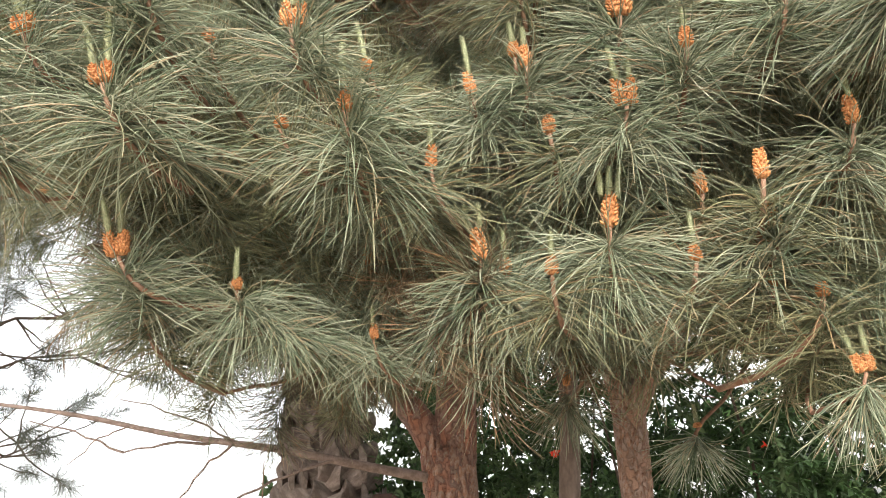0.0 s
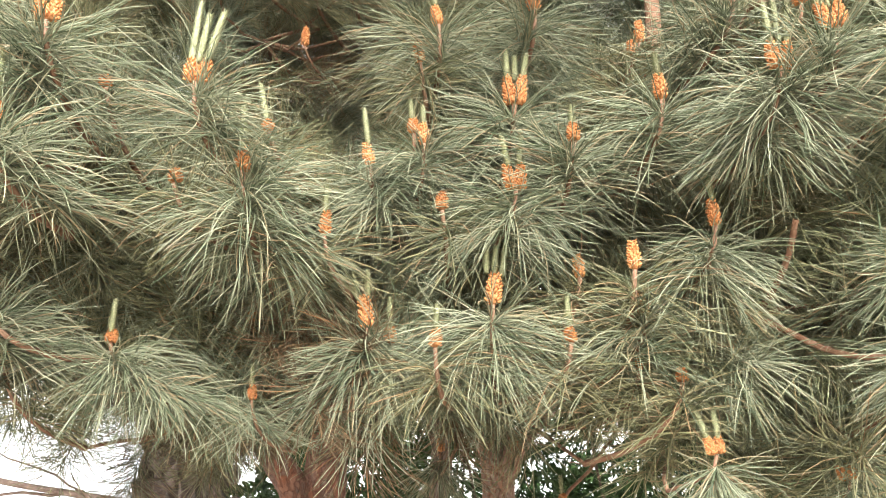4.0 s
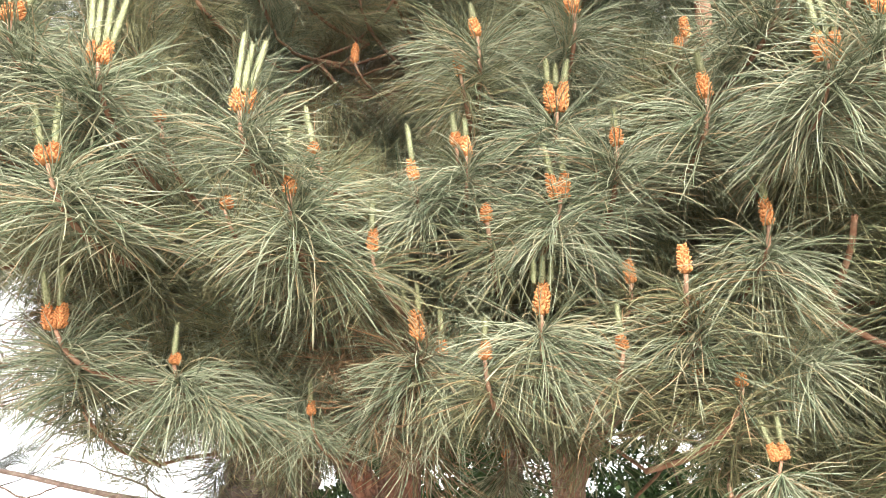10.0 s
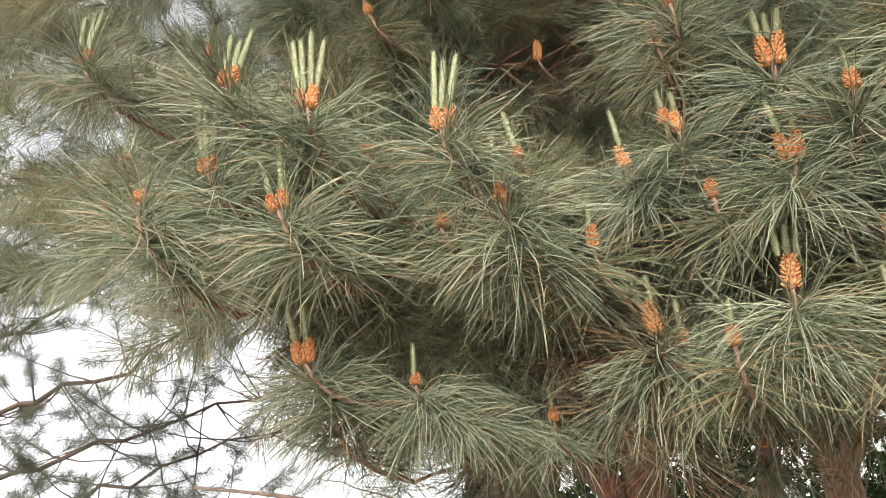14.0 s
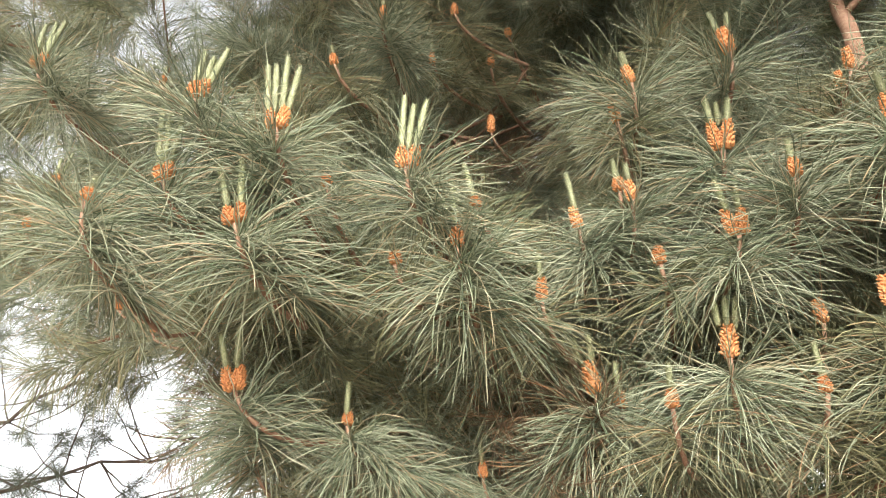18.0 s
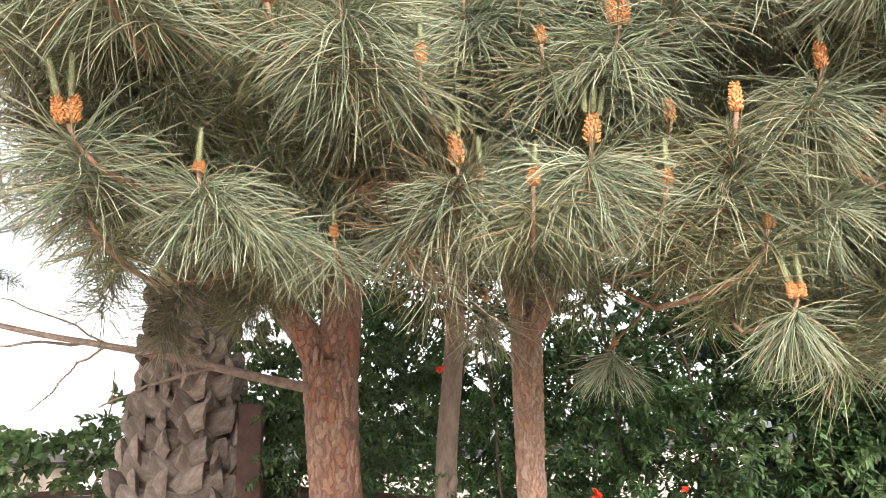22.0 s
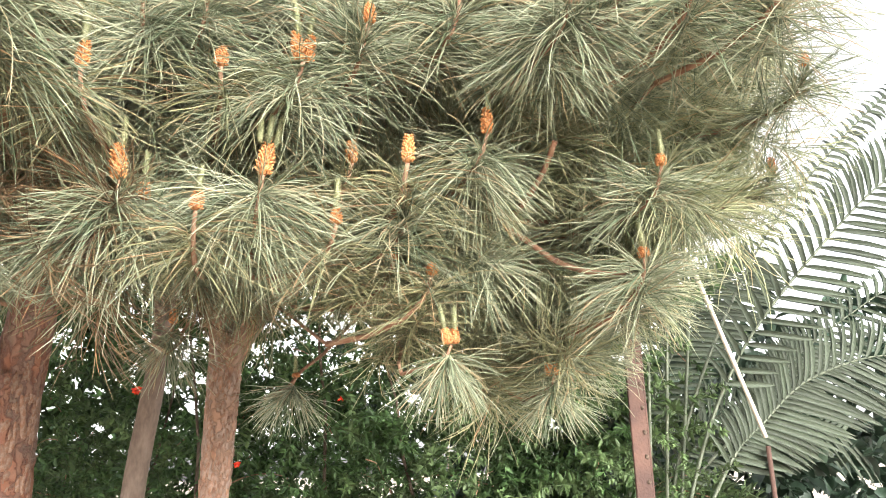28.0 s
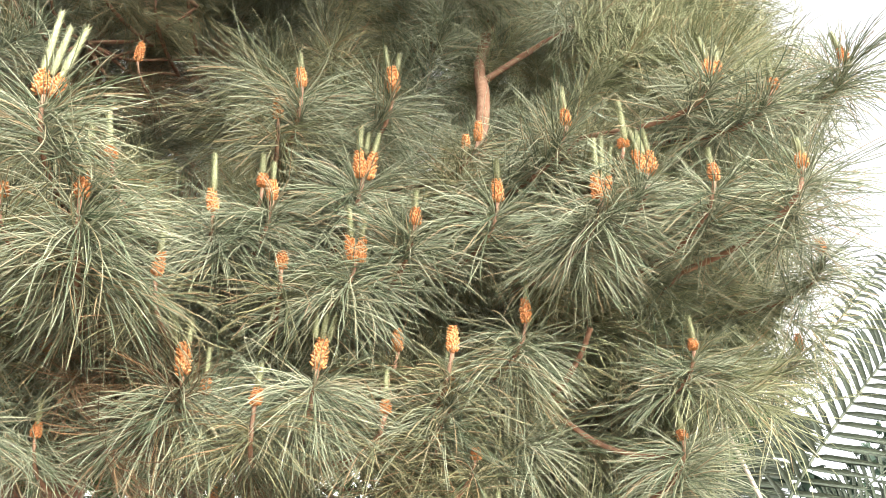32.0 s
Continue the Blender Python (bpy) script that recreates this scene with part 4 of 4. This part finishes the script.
part("line_wire", Geo().tube(pts, [0.0017] * 41, 5).mesh("line_wire", WIRE), fence, label="straight galvanised line wire")
for d in (LEN,):
    p = F0 + way * d
    part("fence_post", Geo().tube([(p.x, p.y, -0.05), (p.x, p.y, 1.35)], [0.025, 0.025], 12).mesh("fence_post", RUST), fence)

# gate post: capped pipe with a steel angle set in its top
post = thing("gate_post", "grey painted pipe post with white splashes and a mortar cap", "gate post")
GX, GY = 1.318, 1.73
part("pipe", Geo().tube([(GX, GY, -0.05), (GX, GY, 0.5), (GX - 0.002, GY, 1.535)], [0.051, 0.051, 0.051], 32).mesh("pipe", PIPE), post)
part("mortar_cap", Geo().tube([(GX, GY, 1.532), (GX, GY, 1.536), (GX, GY, 1.552), (GX, GY, 1.567), (GX, GY, 1.578)], [0.053, 0.056, 0.0555, 0.032, 0.008], 28, 0.08).mesh("mortar_cap", MORTAR), post)
for z in (1.388, 1.408):
    part("hinge_band", Geo().tube([(GX, GY, z), (GX, GY, z + 0.004), (GX, GY, z + 0.012), (GX, GY, z + 0.016)], [0.0525, 0.056, 0.056, 0.0525], 32, 0.03).mesh("hinge_band", RUST_PAINT), post, label="flaking red-oxide hinge band")
for k in range(3):
    zz = 1.33 + 0.004 * k
    ring = [(GX + 0.0535 * math.cos(a), GY + 0.0535 * math.sin(a), zz + 0.004 * math.sin(2 * a + k)) for a in np.linspace(0, 2 * math.pi, 30)]
    part("tie_wire", Geo().tube(ring, [0.0015] * 30, 5, caps=False).mesh("tie_wire", WIRE), post)
for k in range(46):
    a, z = radians(rnd.gauss(268, 24)), rnd.choice((rnd.uniform(1.42, 1.52), rnd.uniform(1.2, 1.36), rnd.uniform(1.44, 1.5)))
    s = rnd.uniform(0.002, 0.006)
    bm = Geo()
    c = Vector((GX + 0.0505 * math.cos(a), GY + 0.0505 * math.sin(a), z))
    d, t = Vector((math.cos(a), math.sin(a), 0)), Vector((-math.sin(a), math.cos(a), 0))
    rim = [c + (t * math.cos(q) * s * rnd.uniform(0.6, 1.2) + Vector((0, 0, 1)) * math.sin(q) * s * rnd.uniform(0.7, 1.5)) for q in np.linspace(0, 2 * math.pi, 9)[:-1]]
    bm.add([v for v in rim] + [v + d * 0.0022 for v in rim], [tuple(range(8, 16))] + [(i, (i + 1) % 8, 8 + (i + 1) % 8, 8 + i) for i in range(8)])
    part("paint_splash", bm.mesh("paint_splash", SPLASH, False), post)

angle = thing("steel_angle_post", "upright rusty steel angle standing in the gate post", "steel post")
part("flange", Geo().box((1.308, 1.750, 0.05), (1.354, 1.756, 3.1), 0.001).mesh("flange", RUST, False), angle)
part("web", Geo().box((1.354, 1.7502, 1.5), (1.360, 1.80, 3.1), 0.001).mesh("web", RUST, False), angle)
for k in range(26):
    z = 1.62 + k * 0.058
    part("bolt_head", Geo().tube([(1.345, 1.7501, z), (1.345, 1.7465, z)], [0.006, 0.0045], 8).mesh("bolt_head", FIBRE), angle)

gate = thing("metal_gate", "welded sheet-metal gate with rust-red primer and worn cream paint", "gate")
part("top_rail", Geo().box((1.41, 1.60, 1.315), (2.75, 1.64, 1.395), 0.004).mesh("top_rail", GATE_PAINT, False), gate)
part("corner_plate", Geo().box((1.385, 1.596, 0.5), (1.52, 1.644, 1.40), 0.005).mesh("corner_plate", RUST_PAINT, False), gate, label="rust-red primed corner plate")
for x in (1.6, 1.72, 1.84, 1.96, 2.08, 2.2, 2.32, 2.44, 2.56):
    part("bar", Geo().tube([(x, 1.62, 0.2), (x, 1.62, 1.318)], [0.007, 0.007], 8).mesh("bar", SPLASH), gate)
part("bottom_rail", Geo().box((1.41, 1.60, 0.15), (2.75, 1.64, 0.22), 0.004).mesh("bottom_rail", GATE_PAINT, False), gate)
for z in (1.398, 1.412):
    part("hinge_plate", Geo().box((1.31, 1.625, z), (1.455, 1.665, z + 0.01), 0.002).mesh("hinge_plate", RUST_PAINT, False), gate, label="flaking red-oxide hinge plate")
part("bolt", Geo().tube([(1.39, 1.645, 1.37), (1.39, 1.645, 1.425), (1.39, 1.645, 1.428), (1.39, 1.645, 1.44)], [0.01, 0.01, 0.016, 0.014], 10).mesh("bolt", RUST), gate)

board = thing("upright_board", "rusty brown upright steel beam beside the palm trunk", "steel beam")
part("face", Geo().box((-0.795, 4.86, -0.05), (-0.66, 4.885, 1.975), 0.004).mesh("face", RUST, False), board)
part("edge", Geo().box((-0.672, 4.886, -0.05), (-0.66, 4.96, 1.972), 0.003).mesh("edge", RUST, False), board)

# ---- behind the fence ----
sheet = thing("corrugated_fence", "dull grey corrugated sheet-metal fence with lying ribs", "sheet fence")
for k in range(3):
    g = Geo()
    x0, x1 = -4.4 + k * 1.78, -4.4 + (k + 1) * 1.78 + 0.03
    rows = 60
    for i in range(rows):
        z = 0.95 + 0.52 * i / (rows - 1)
        y = 6.5 + 0.012 * math.sin(i / rows * 2 * math.pi * 8) + 0.01 * k
        g.v += [(x0, y, z - 0.01 * k), (x1, y, z - 0.01 * k - (0.2 if k == 2 else 0.01))]
    for i in range(rows - 1):
        g.f.append((2 * i, 2 * i + 1, 2 * i + 3, 2 * i + 2))
    sp = part("sheet", g.mesh("sheet", SHEET), sheet)
    sol = sp.modifiers.new("thick", "SOLIDIFY")
    sol.thickness = 0.004
part("cap_rail", Geo().box((-4.4, 6.47, 1.46), (-0.85, 6.53, 1.5), 0.004).mesh("cap_rail", RUST, False), sheet)
part("cap_rail", Geo().box((-0.9, -0.03, -0.02), (0.9, 0.03, 0.02), 0.004).mesh("cap_rail", RUST, False), sheet, pose(0.05, 6.5, 1.37, 0, 6.2, 0))
for x in (-4.3, -2.6, -0.8, 0.9):
    part("fence_post", Geo().box((x, 6.53, -0.05), (x + 0.06, 6.59, 1.25), 0.004).mesh("fence_post", RUST, False), sheet)
wall = Geo().box((1.15, 6.1, -0.1), (1.9, 6.3, 1.2), 0.01)
tagged(new("wall_back", wall.mesh("wall_back", WALL, False)), "low beige rendered garden wall", "wall", kind="structure")

# dark boards added where only shade lies on the ground behind the fence
low = thing("shade_boards", "dark boards added in place of the shade behind the sheet fence", "board wall")
for k in range(5):
    part("shade_plank", Geo().box((-4.6, 6.9 + 0.034 * (k % 2), 0.02 + 0.18 * k), (3.4, 6.93 + 0.034 * (k % 2), 0.2 + 0.18 * k), 0.004).mesh("shade_plank", SHADE_PLANK, False), low)
for x in (-4.5, -2.5, -0.5, 1.5, 3.3):
    part("shade_stake", Geo().box((x, 6.97, -0.05), (x + 0.06, 7.01, 0.95), 0.004).mesh("shade_stake", SHADE_PLANK, False), low)
BRICK_MESH = Geo().box((-0.11, -0.05, -0.032), (0.11, 0.05, 0.032), 0.004).mesh("brick", BRICK, False)
pile = thing("brick_stack", "small stack of red bricks by the sheet fence", "bricks")
for r in range(17):
    for c in range(2):
        part("brick", BRICK_MESH, pile, pose(-1.98 + c * 0.235 + (0.1 if r % 2 else 0), 6.05 + rnd.uniform(-0.01, 0.01), 0.033 + r * 0.072, 0, 0, rnd.uniform(-2, 2)))

shed = thing("shed", "pale shed with a white window panel beyond the fence", "shed")
part("wall", Geo().box((-4.3, 8.4, -0.1), (-2.1, 10.4, 1.72), 0.01).mesh("wall", WALL, False), shed)
part("roof", Geo().box((-4.5, 8.2, 1.72), (-1.95, 10.6, 1.8), 0.01).mesh("roof", SHEET, False), shed)
part("window", Geo().box((-2.9, 8.36, 1.36), (-2.3, 8.4, 1.66), 0.005).mesh("window", WHITE, False), shed, label="white window panel")


# ---- leafy bushes ----
def leaf_geo(g, base, d, up, length, width, fold=0.25):
    s = d.cross(up).normalized()
    n = s.cross(d).normalized()
    pts = [base, base + d * length * 0.35 + s * width * 0.5 + n * width * fold, base + d * length * 0.35 - n * 0, base + d * length * 0.35 - s * width * 0.5 + n * width * fold,
           base + d * length * 0.72 + s * width * 0.36 + n * width * fold * 0.6, base + d * length * 0.72 - n * length * 0.03, base + d * length * 0.72 - s * width * 0.36 + n * width * fold * 0.6, base + d * length - n * length * 0.1]
    g.add(pts, [(0, 1, 2), (0, 2, 3), (1, 4, 5, 2), (2, 5, 6, 3), (4, 7, 5), (5, 7, 6)])


def sprig_mesh(count, leaf, width, mat, length=0.28):
    """A leafy sprig along local y, with paired leaves."""
    g = Geo()
    line = spread([(0, 0, 0), (0.02, length * 0.4, 0.01), (0.0, length * 0.75, -0.01), (0.01, length, -0.04)], 14)
    for k in range(count):
        u = (k + 1) / (count + 1)
        p = line[min(13, int(u * 13))]
        a = rnd.uniform(0, 2 * math.pi)
        d = Vector((math.cos(a), rnd.uniform(0.1, 1.1), math.sin(a) - 0.25)).normalized()
        leaf_geo(g, p, d, Vector((rnd.uniform(-0.6, 0.6), rnd.uniform(-0.8, 0.4), 1)), leaf * rnd.uniform(0.55, 1.2), width * rnd.uniform(0.75, 1.2))
    g.tube(line, [0.0022] * 14, 4)
    return g.mesh("leafy_sprig", mat)


SPRIGS = [sprig_mesh(60, 0.046, 0.0165, LEAF, 0.4) for _ in range(5)]
LIGHT_SPRIGS = [sprig_mesh(46, 0.048, 0.017, LEAF_LIGHT, 0.4) for _ in range(4)]
SPRIG_STEM = Geo().tube(spread([(0, -0.06, 0), (0.02, 0.11, 0.01), (0, 0.21, -0.01), (0.01, 0.28, -0.04)], 8), [0.0025] * 8, 5).mesh("stem", TWIG)
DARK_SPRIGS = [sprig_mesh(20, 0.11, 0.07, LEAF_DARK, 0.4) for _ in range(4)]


def fill_bush(bush, meshes, count, box, keep, size=(0.8, 1.25), stems=False):
    lo, hi = box
    made = tries = 0
    while made < count and tries < 60 * count:
        tries += 1
        p = Vector([rnd.uniform(a, b) for a, b in zip(lo, hi)])
        if not keep(p):
            continue
        made += 1
        s = rnd.uniform(*size)
        m = Matrix.Translation(p) @ pose(0, 0, 0, rnd.uniform(-60, 40), rnd.uniform(-30, 30), rnd.uniform(90, 270)) @ Matrix.Diagonal((s, s, s, 1))
        sp = part("leafy_sprig", rnd.choice(meshes), bush, m)
        if stems and rnd.random() < 0.1:
            part("stem", SPRIG_STEM, sp)


def bush_stems(bush, roots, top, mat):
    for x, y in roots:
        for _ in range(1):
            end = (x + rnd.uniform(-0.5, 0.5), y + rnd.uniform(-0.3, 0.3), top + rnd.uniform(-0.4, 0.3))
            part("stem", Geo().tube(curve_points((x, y, -0.05), end, -0.1, 10, 0.03), np.linspace(0.013, 0.004, 10), 7, 0.1).mesh("stem", mat), bush)


pom = thing("pomegranate_bush", "dense green pomegranate bush with a few red flowers", "bush")
bush_stems(pom, [(0.7, 3.9), (1.2, 3.7), (1.7, 3.6), (0.2, 4.3)], 2.6, FIBRE)


def pom_keep(p):
    gap = noise.noise(Vector((p.x * 4.2, p.y * 1.2, p.z * 4.2)))
    low = float(np.interp(p.x, [0.3, 0.55, 0.75, 0.95], [1.56, 1.4, 1.2, 0.7]))
    back = p.y - 4.25 + 0.62 * p.x
    return p.z > low + 0.12 * gap and gap < (0.06 if p.z > 2.15 else 0.12 if p.x < 0.45 or 1.25 < p.x < 1.6 else 0.3) and -0.5 < p.x and 0 < back < 1.15 and (p.z < 2.7 or back > 0.5)


fill_bush(pom, SPRIGS, 870, ((-0.5, 2.7, 0.7), (2.4, 5.9, 3.2)), lambda p: pom_keep(p) and (p.x > 0.45 or rnd.random() < 0.5), stems=True)
fill_bush(pom, LIGHT_SPRIGS, 120, ((-0.5, 4.0, 1.5), (0.6, 5.6, 3.0)), pom_keep, stems=True)
fill_bush(pom, LIGHT_SPRIGS, 300, ((0.5, 2.7, 0.7), (2.4, 5.0, 2.9)), lambda p: pom_keep(p) and rnd.random() < 0.25 + 0.5 * (p.x - 0.5) and p.y < 4.8 - 0.62 * p.x, stems=True)

fill_bush(pom, LIGHT_SPRIGS, 16, ((1.72, 2.25, 1.5), (1.98, 2.4, 2.12)), lambda p: True, (0.4, 0.6))


def flower_mesh():
    g = Geo()
    for k in range(9):
        a = k * 2.4
        d = Vector((math.cos(a), math.sin(a), rnd.uniform(-0.2, 0.8))).normalized()
        leaf_geo(g, Vector((0, 0, 0)), d, Vector((0, 0, 1)), rnd.uniform(0.02, 0.032), rnd.uniform(0.016, 0.024), 0.4)
    g.tube([(0, 0, 0.0), (0.004, 0, -0.012), (0.006, 0, -0.03)], [0.006, 0.008, 0.003], 7)
    return g.mesh("flower", RED)


FLOWER = flower_mesh()
for x, y, z, s in ((0.79, 3.12, 1.48, 1.15), (1.2, 3.3, 1.478, 0.7), (0.253, 3.3, 1.972, 0.8), (0.63, 3.3, 1.7, 0.6), (1.02, 3.25, 1.95, 0.5)):
    part("flower", FLOWER, pom, pose(x, y, z, 60, rnd.uniform(-30, 30), rnd.uniform(0, 360)) @ Matrix.Diagonal((s, s, s, 1)), "bright red flower")

left_bush = thing("leafy_bush", "light green leafy bush behind the palm trunk", "bush")
bush_stems(left_bush, [(-2.0, 5.9), (-0.4, 5.6)], 2.2, TWIG)
VINE_SPRIGS = [sprig_mesh(26, 0.085, 0.055, LEAF_LIGHT, 0.4) for _ in range(4)]
fill_bush(left_bush, VINE_SPRIGS, 210, ((-2.6, 5.5, 1.53), (0.3, 6.2, 2.85)), lambda p: noise.noise(p * 2.6) < 0.16 and (p.x > -0.8 or p.z < 2.0), (0.8, 1.2))

for z, turn in ((1.58, 150), (1.5, 260)):
    part("leafy_sprig", rnd.choice(SPRIGS), grey_tree, pose(0.268, 3.375, z, -20, 0, turn) @ Matrix.Diagonal((0.45, 0.45, 0.45, 1)))

stalk = thing("dry_stalk", "pale dry stalk leaning through the wire mesh", "dry stalk")
part("stem", Geo().tube(spread([(0.635, 2.40, 1.37), (0.62, 2.385, 1.2), (0.59, 2.37, 0.9), (0.56, 2.36, 0.0)], 16), np.linspace(0.003, 0.005, 16), 6, 0.1).mesh("stem", BAMBOO), stalk)
for k in range(7):
    base = Vector((0.61 - 0.004 * k, 2.385, 1.3 - 0.05 * k))
    pts = [base + Vector((0.06 * u * math.cos(k * 2.1) + 0.02 * math.sin(9 * u + k), 0.04 * u * math.sin(k) - 0.01, 0.05 * u * math.sin(7 * u + k))) for u in np.linspace(0, 1.6, 9)]
    part("tendril", Geo().tube(pts, np.linspace(0.0016, 0.0008, 9), 5).mesh("tendril", BAMBOO), stalk)

dark = thing("fig_tree", "dark broad-leaved tree in the shade beyond the gate", "tree")
bush_stems(dark, [(3.6, 4.6), (4.4, 4.4), (2.6, 4.6)], 2.2, BARE)
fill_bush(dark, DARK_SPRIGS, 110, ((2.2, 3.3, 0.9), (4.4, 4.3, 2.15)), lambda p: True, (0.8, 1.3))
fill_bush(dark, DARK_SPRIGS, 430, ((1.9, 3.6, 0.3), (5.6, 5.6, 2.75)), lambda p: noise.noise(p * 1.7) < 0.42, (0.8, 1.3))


# ---- date palm at the gate ----
date = thing("date_palm", "date palm with long arching grey-green fronds", "palm tree")


def leaflet_mesh():
    """A stiff leaflet, folded along its middle; local y is its length (1)."""
    g = Geo()
    for u, w in ((0, 0.012), (0.15, 0.03), (0.5, 0.032), (0.8, 0.02), (1, 0.001)):
        g.v += [(-w, u, 0.014 * w / 0.03 - 0.05 * u * u), (0, u, -0.05 * u * u), (w, u, 0.014 * w / 0.03 - 0.05 * u * u)]
    g.f = [(3 * i + k, 3 * i + k + 1, 3 * i + k + 4, 3 * i + k + 3) for i in range(4) for k in range(2)]
    return g.mesh("leaflet", FROND)


LEAFLET = leaflet_mesh()


def frond(points, count, longest, bare=0.25, face=(0, -1, 0.3)):
    line = spread(points, 60)
    fr = part("frond", Geo().tube(line, np.linspace(0.009, 0.003, 60), 7).mesh("frond", RACHIS), date, label="grey-green pinnate frond")
    for k in range(count):
        u = bare + (1 - bare) * k / count
        i = min(58, int(u * 59))
        p, d = line[i], (line[i + 1] - line[i]).normalized()
        n = (Vector(face) - d * Vector(face).dot(d)).normalized()
        s = d.cross(n)
        v = (u - bare) / (1 - bare)
        L = longest * (0.55 + 0.9 * v) * (1 if v < 0.5 else 1 - 1.05 * (v - 0.5)) * rnd.uniform(0.92, 1.05)
        for side in (-1, 1):
            way_ = (d * (0.5 + 0.5 * v) + s * side + n * rnd.uniform(0.15, 0.45)).normalized()
            x = way_.cross(n).normalized()
            zz = x.cross(way_)
            rot = Matrix((x, way_, zz)).transposed().to_4x4()
            part("leaflet", LEAFLET, fr, Matrix.Translation(p) @ rot @ Matrix.Diagonal((0.3 + 0.1 * rnd.random(), L * (1.0 if side > 0 else 0.62), 1, 1)))


frond([(2.05, 2.75, 0.4), (2.12, 2.62, 1.3), (2.36, 2.5, 1.99), (2.74, 2.3, 2.5), (3.2, 2.2, 2.86), (3.8, 2.1, 3.05)], 92, 0.36, 0.4)
frond([(2.1, 2.8, 0.4), (2.25, 2.75, 1.6), (2.7, 2.65, 2.5), (3.29, 2.6, 3.12), (3.96, 2.6, 3.65)], 46, 0.13, 0.45)
frond([(2.2, 3.1, 0.4), (2.5, 3.1, 1.4), (2.93, 3.1, 1.8), (3.25, 3.1, 2.07), (3.6, 3.1, 2.3), (4.48, 3.1, 2.75)], 80, 0.32, 0.4)
frond([(2.1, 3.0, 0.4), (2.2, 3.0, 1.5), (2.45, 3.0, 2.05), (2.75, 3.0, 2.4), (3.1, 3.0, 2.65)], 64, 0.36, 0.35)
frond([(2.05, 2.8, 0.4), (2.1, 2.6, 1.2), (2.29, 2.5, 1.64), (2.5, 2.5, 1.81), (2.8, 2.5, 1.99), (3.3, 2.5, 2.1), (3.8, 2.5, 2.0)], 76, 0.42, 0.35)
frond([(2.1, 2.9, 0.4), (2.3, 3.0, 1.2), (2.7, 3.2, 1.75), (3.3, 3.3, 1.95), (3.9, 3.3, 1.8)], 46, 0.48, 0.3)
for x, z in ((2.14, 2.1), (2.26, 2.3), (2.36, 2.2)):
    line = spread([(2.06, 2.78, 0.4), (0.5 * (x + 2.04), 2.74, 1.2), (x, 2.7, z)], 24)
    part("leaf_stalk", Geo().tube(line, np.linspace(0.011, 0.006, 24), 7).mesh("leaf_stalk", RACHIS), date)
part("trunk", trunk_mesh([(2.08, 2.85, -0.1), (2.08, 2.85, 0.5)], [0.2, 0.14], FIBRE, 16, 8), date)

cane = thing("cane_pole", "long weathered cane leaning through the palm fronds", "pole")
part("shaft", Geo().tube(spread([(2.0, 2.4, 2.72), (2.13, 2.4, 2.42), (2.28, 2.4, 2.05), (2.38, 2.4, 1.8), (2.4, 2.4, 1.75)], 24), [0.0085] * 24, 10).mesh("shaft", BAMBOO), cane)
rod = thing("steel_rod", "thin rusty upright steel post in the shade", "steel post")
part("shaft", Geo().tube([(2.43, 2.425, -0.05), (2.43, 2.425, 1.72)], [0.009, 0.009], 12).mesh("shaft", RUST), rod)


# ---- trees that close the distance ----
grove = thing("garden_trees", "dense row of leafy trees beyond the garden", "trees")
FAR_SPRIGS = [sprig_mesh(34, 0.1, 0.045, LEAF, 0.6) for _ in range(3)]
bush_stems(grove, [(0.4, 7.6), (1.8, 7.4), (3.4, 7.2), (5.5, 6.8)], 2.6, BARE)
fill_bush(grove, FAR_SPRIGS, 460, ((-0.9, 6.9, 0.2), (7.5, 8.4, 2.9)), lambda p: noise.noise(p * 1.3) < 0.26 and p.z < 2.4 + 0.5 * noise.noise(Vector((p.x, 0, 5))) + 0.12 * p.x, (0.9, 1.5))
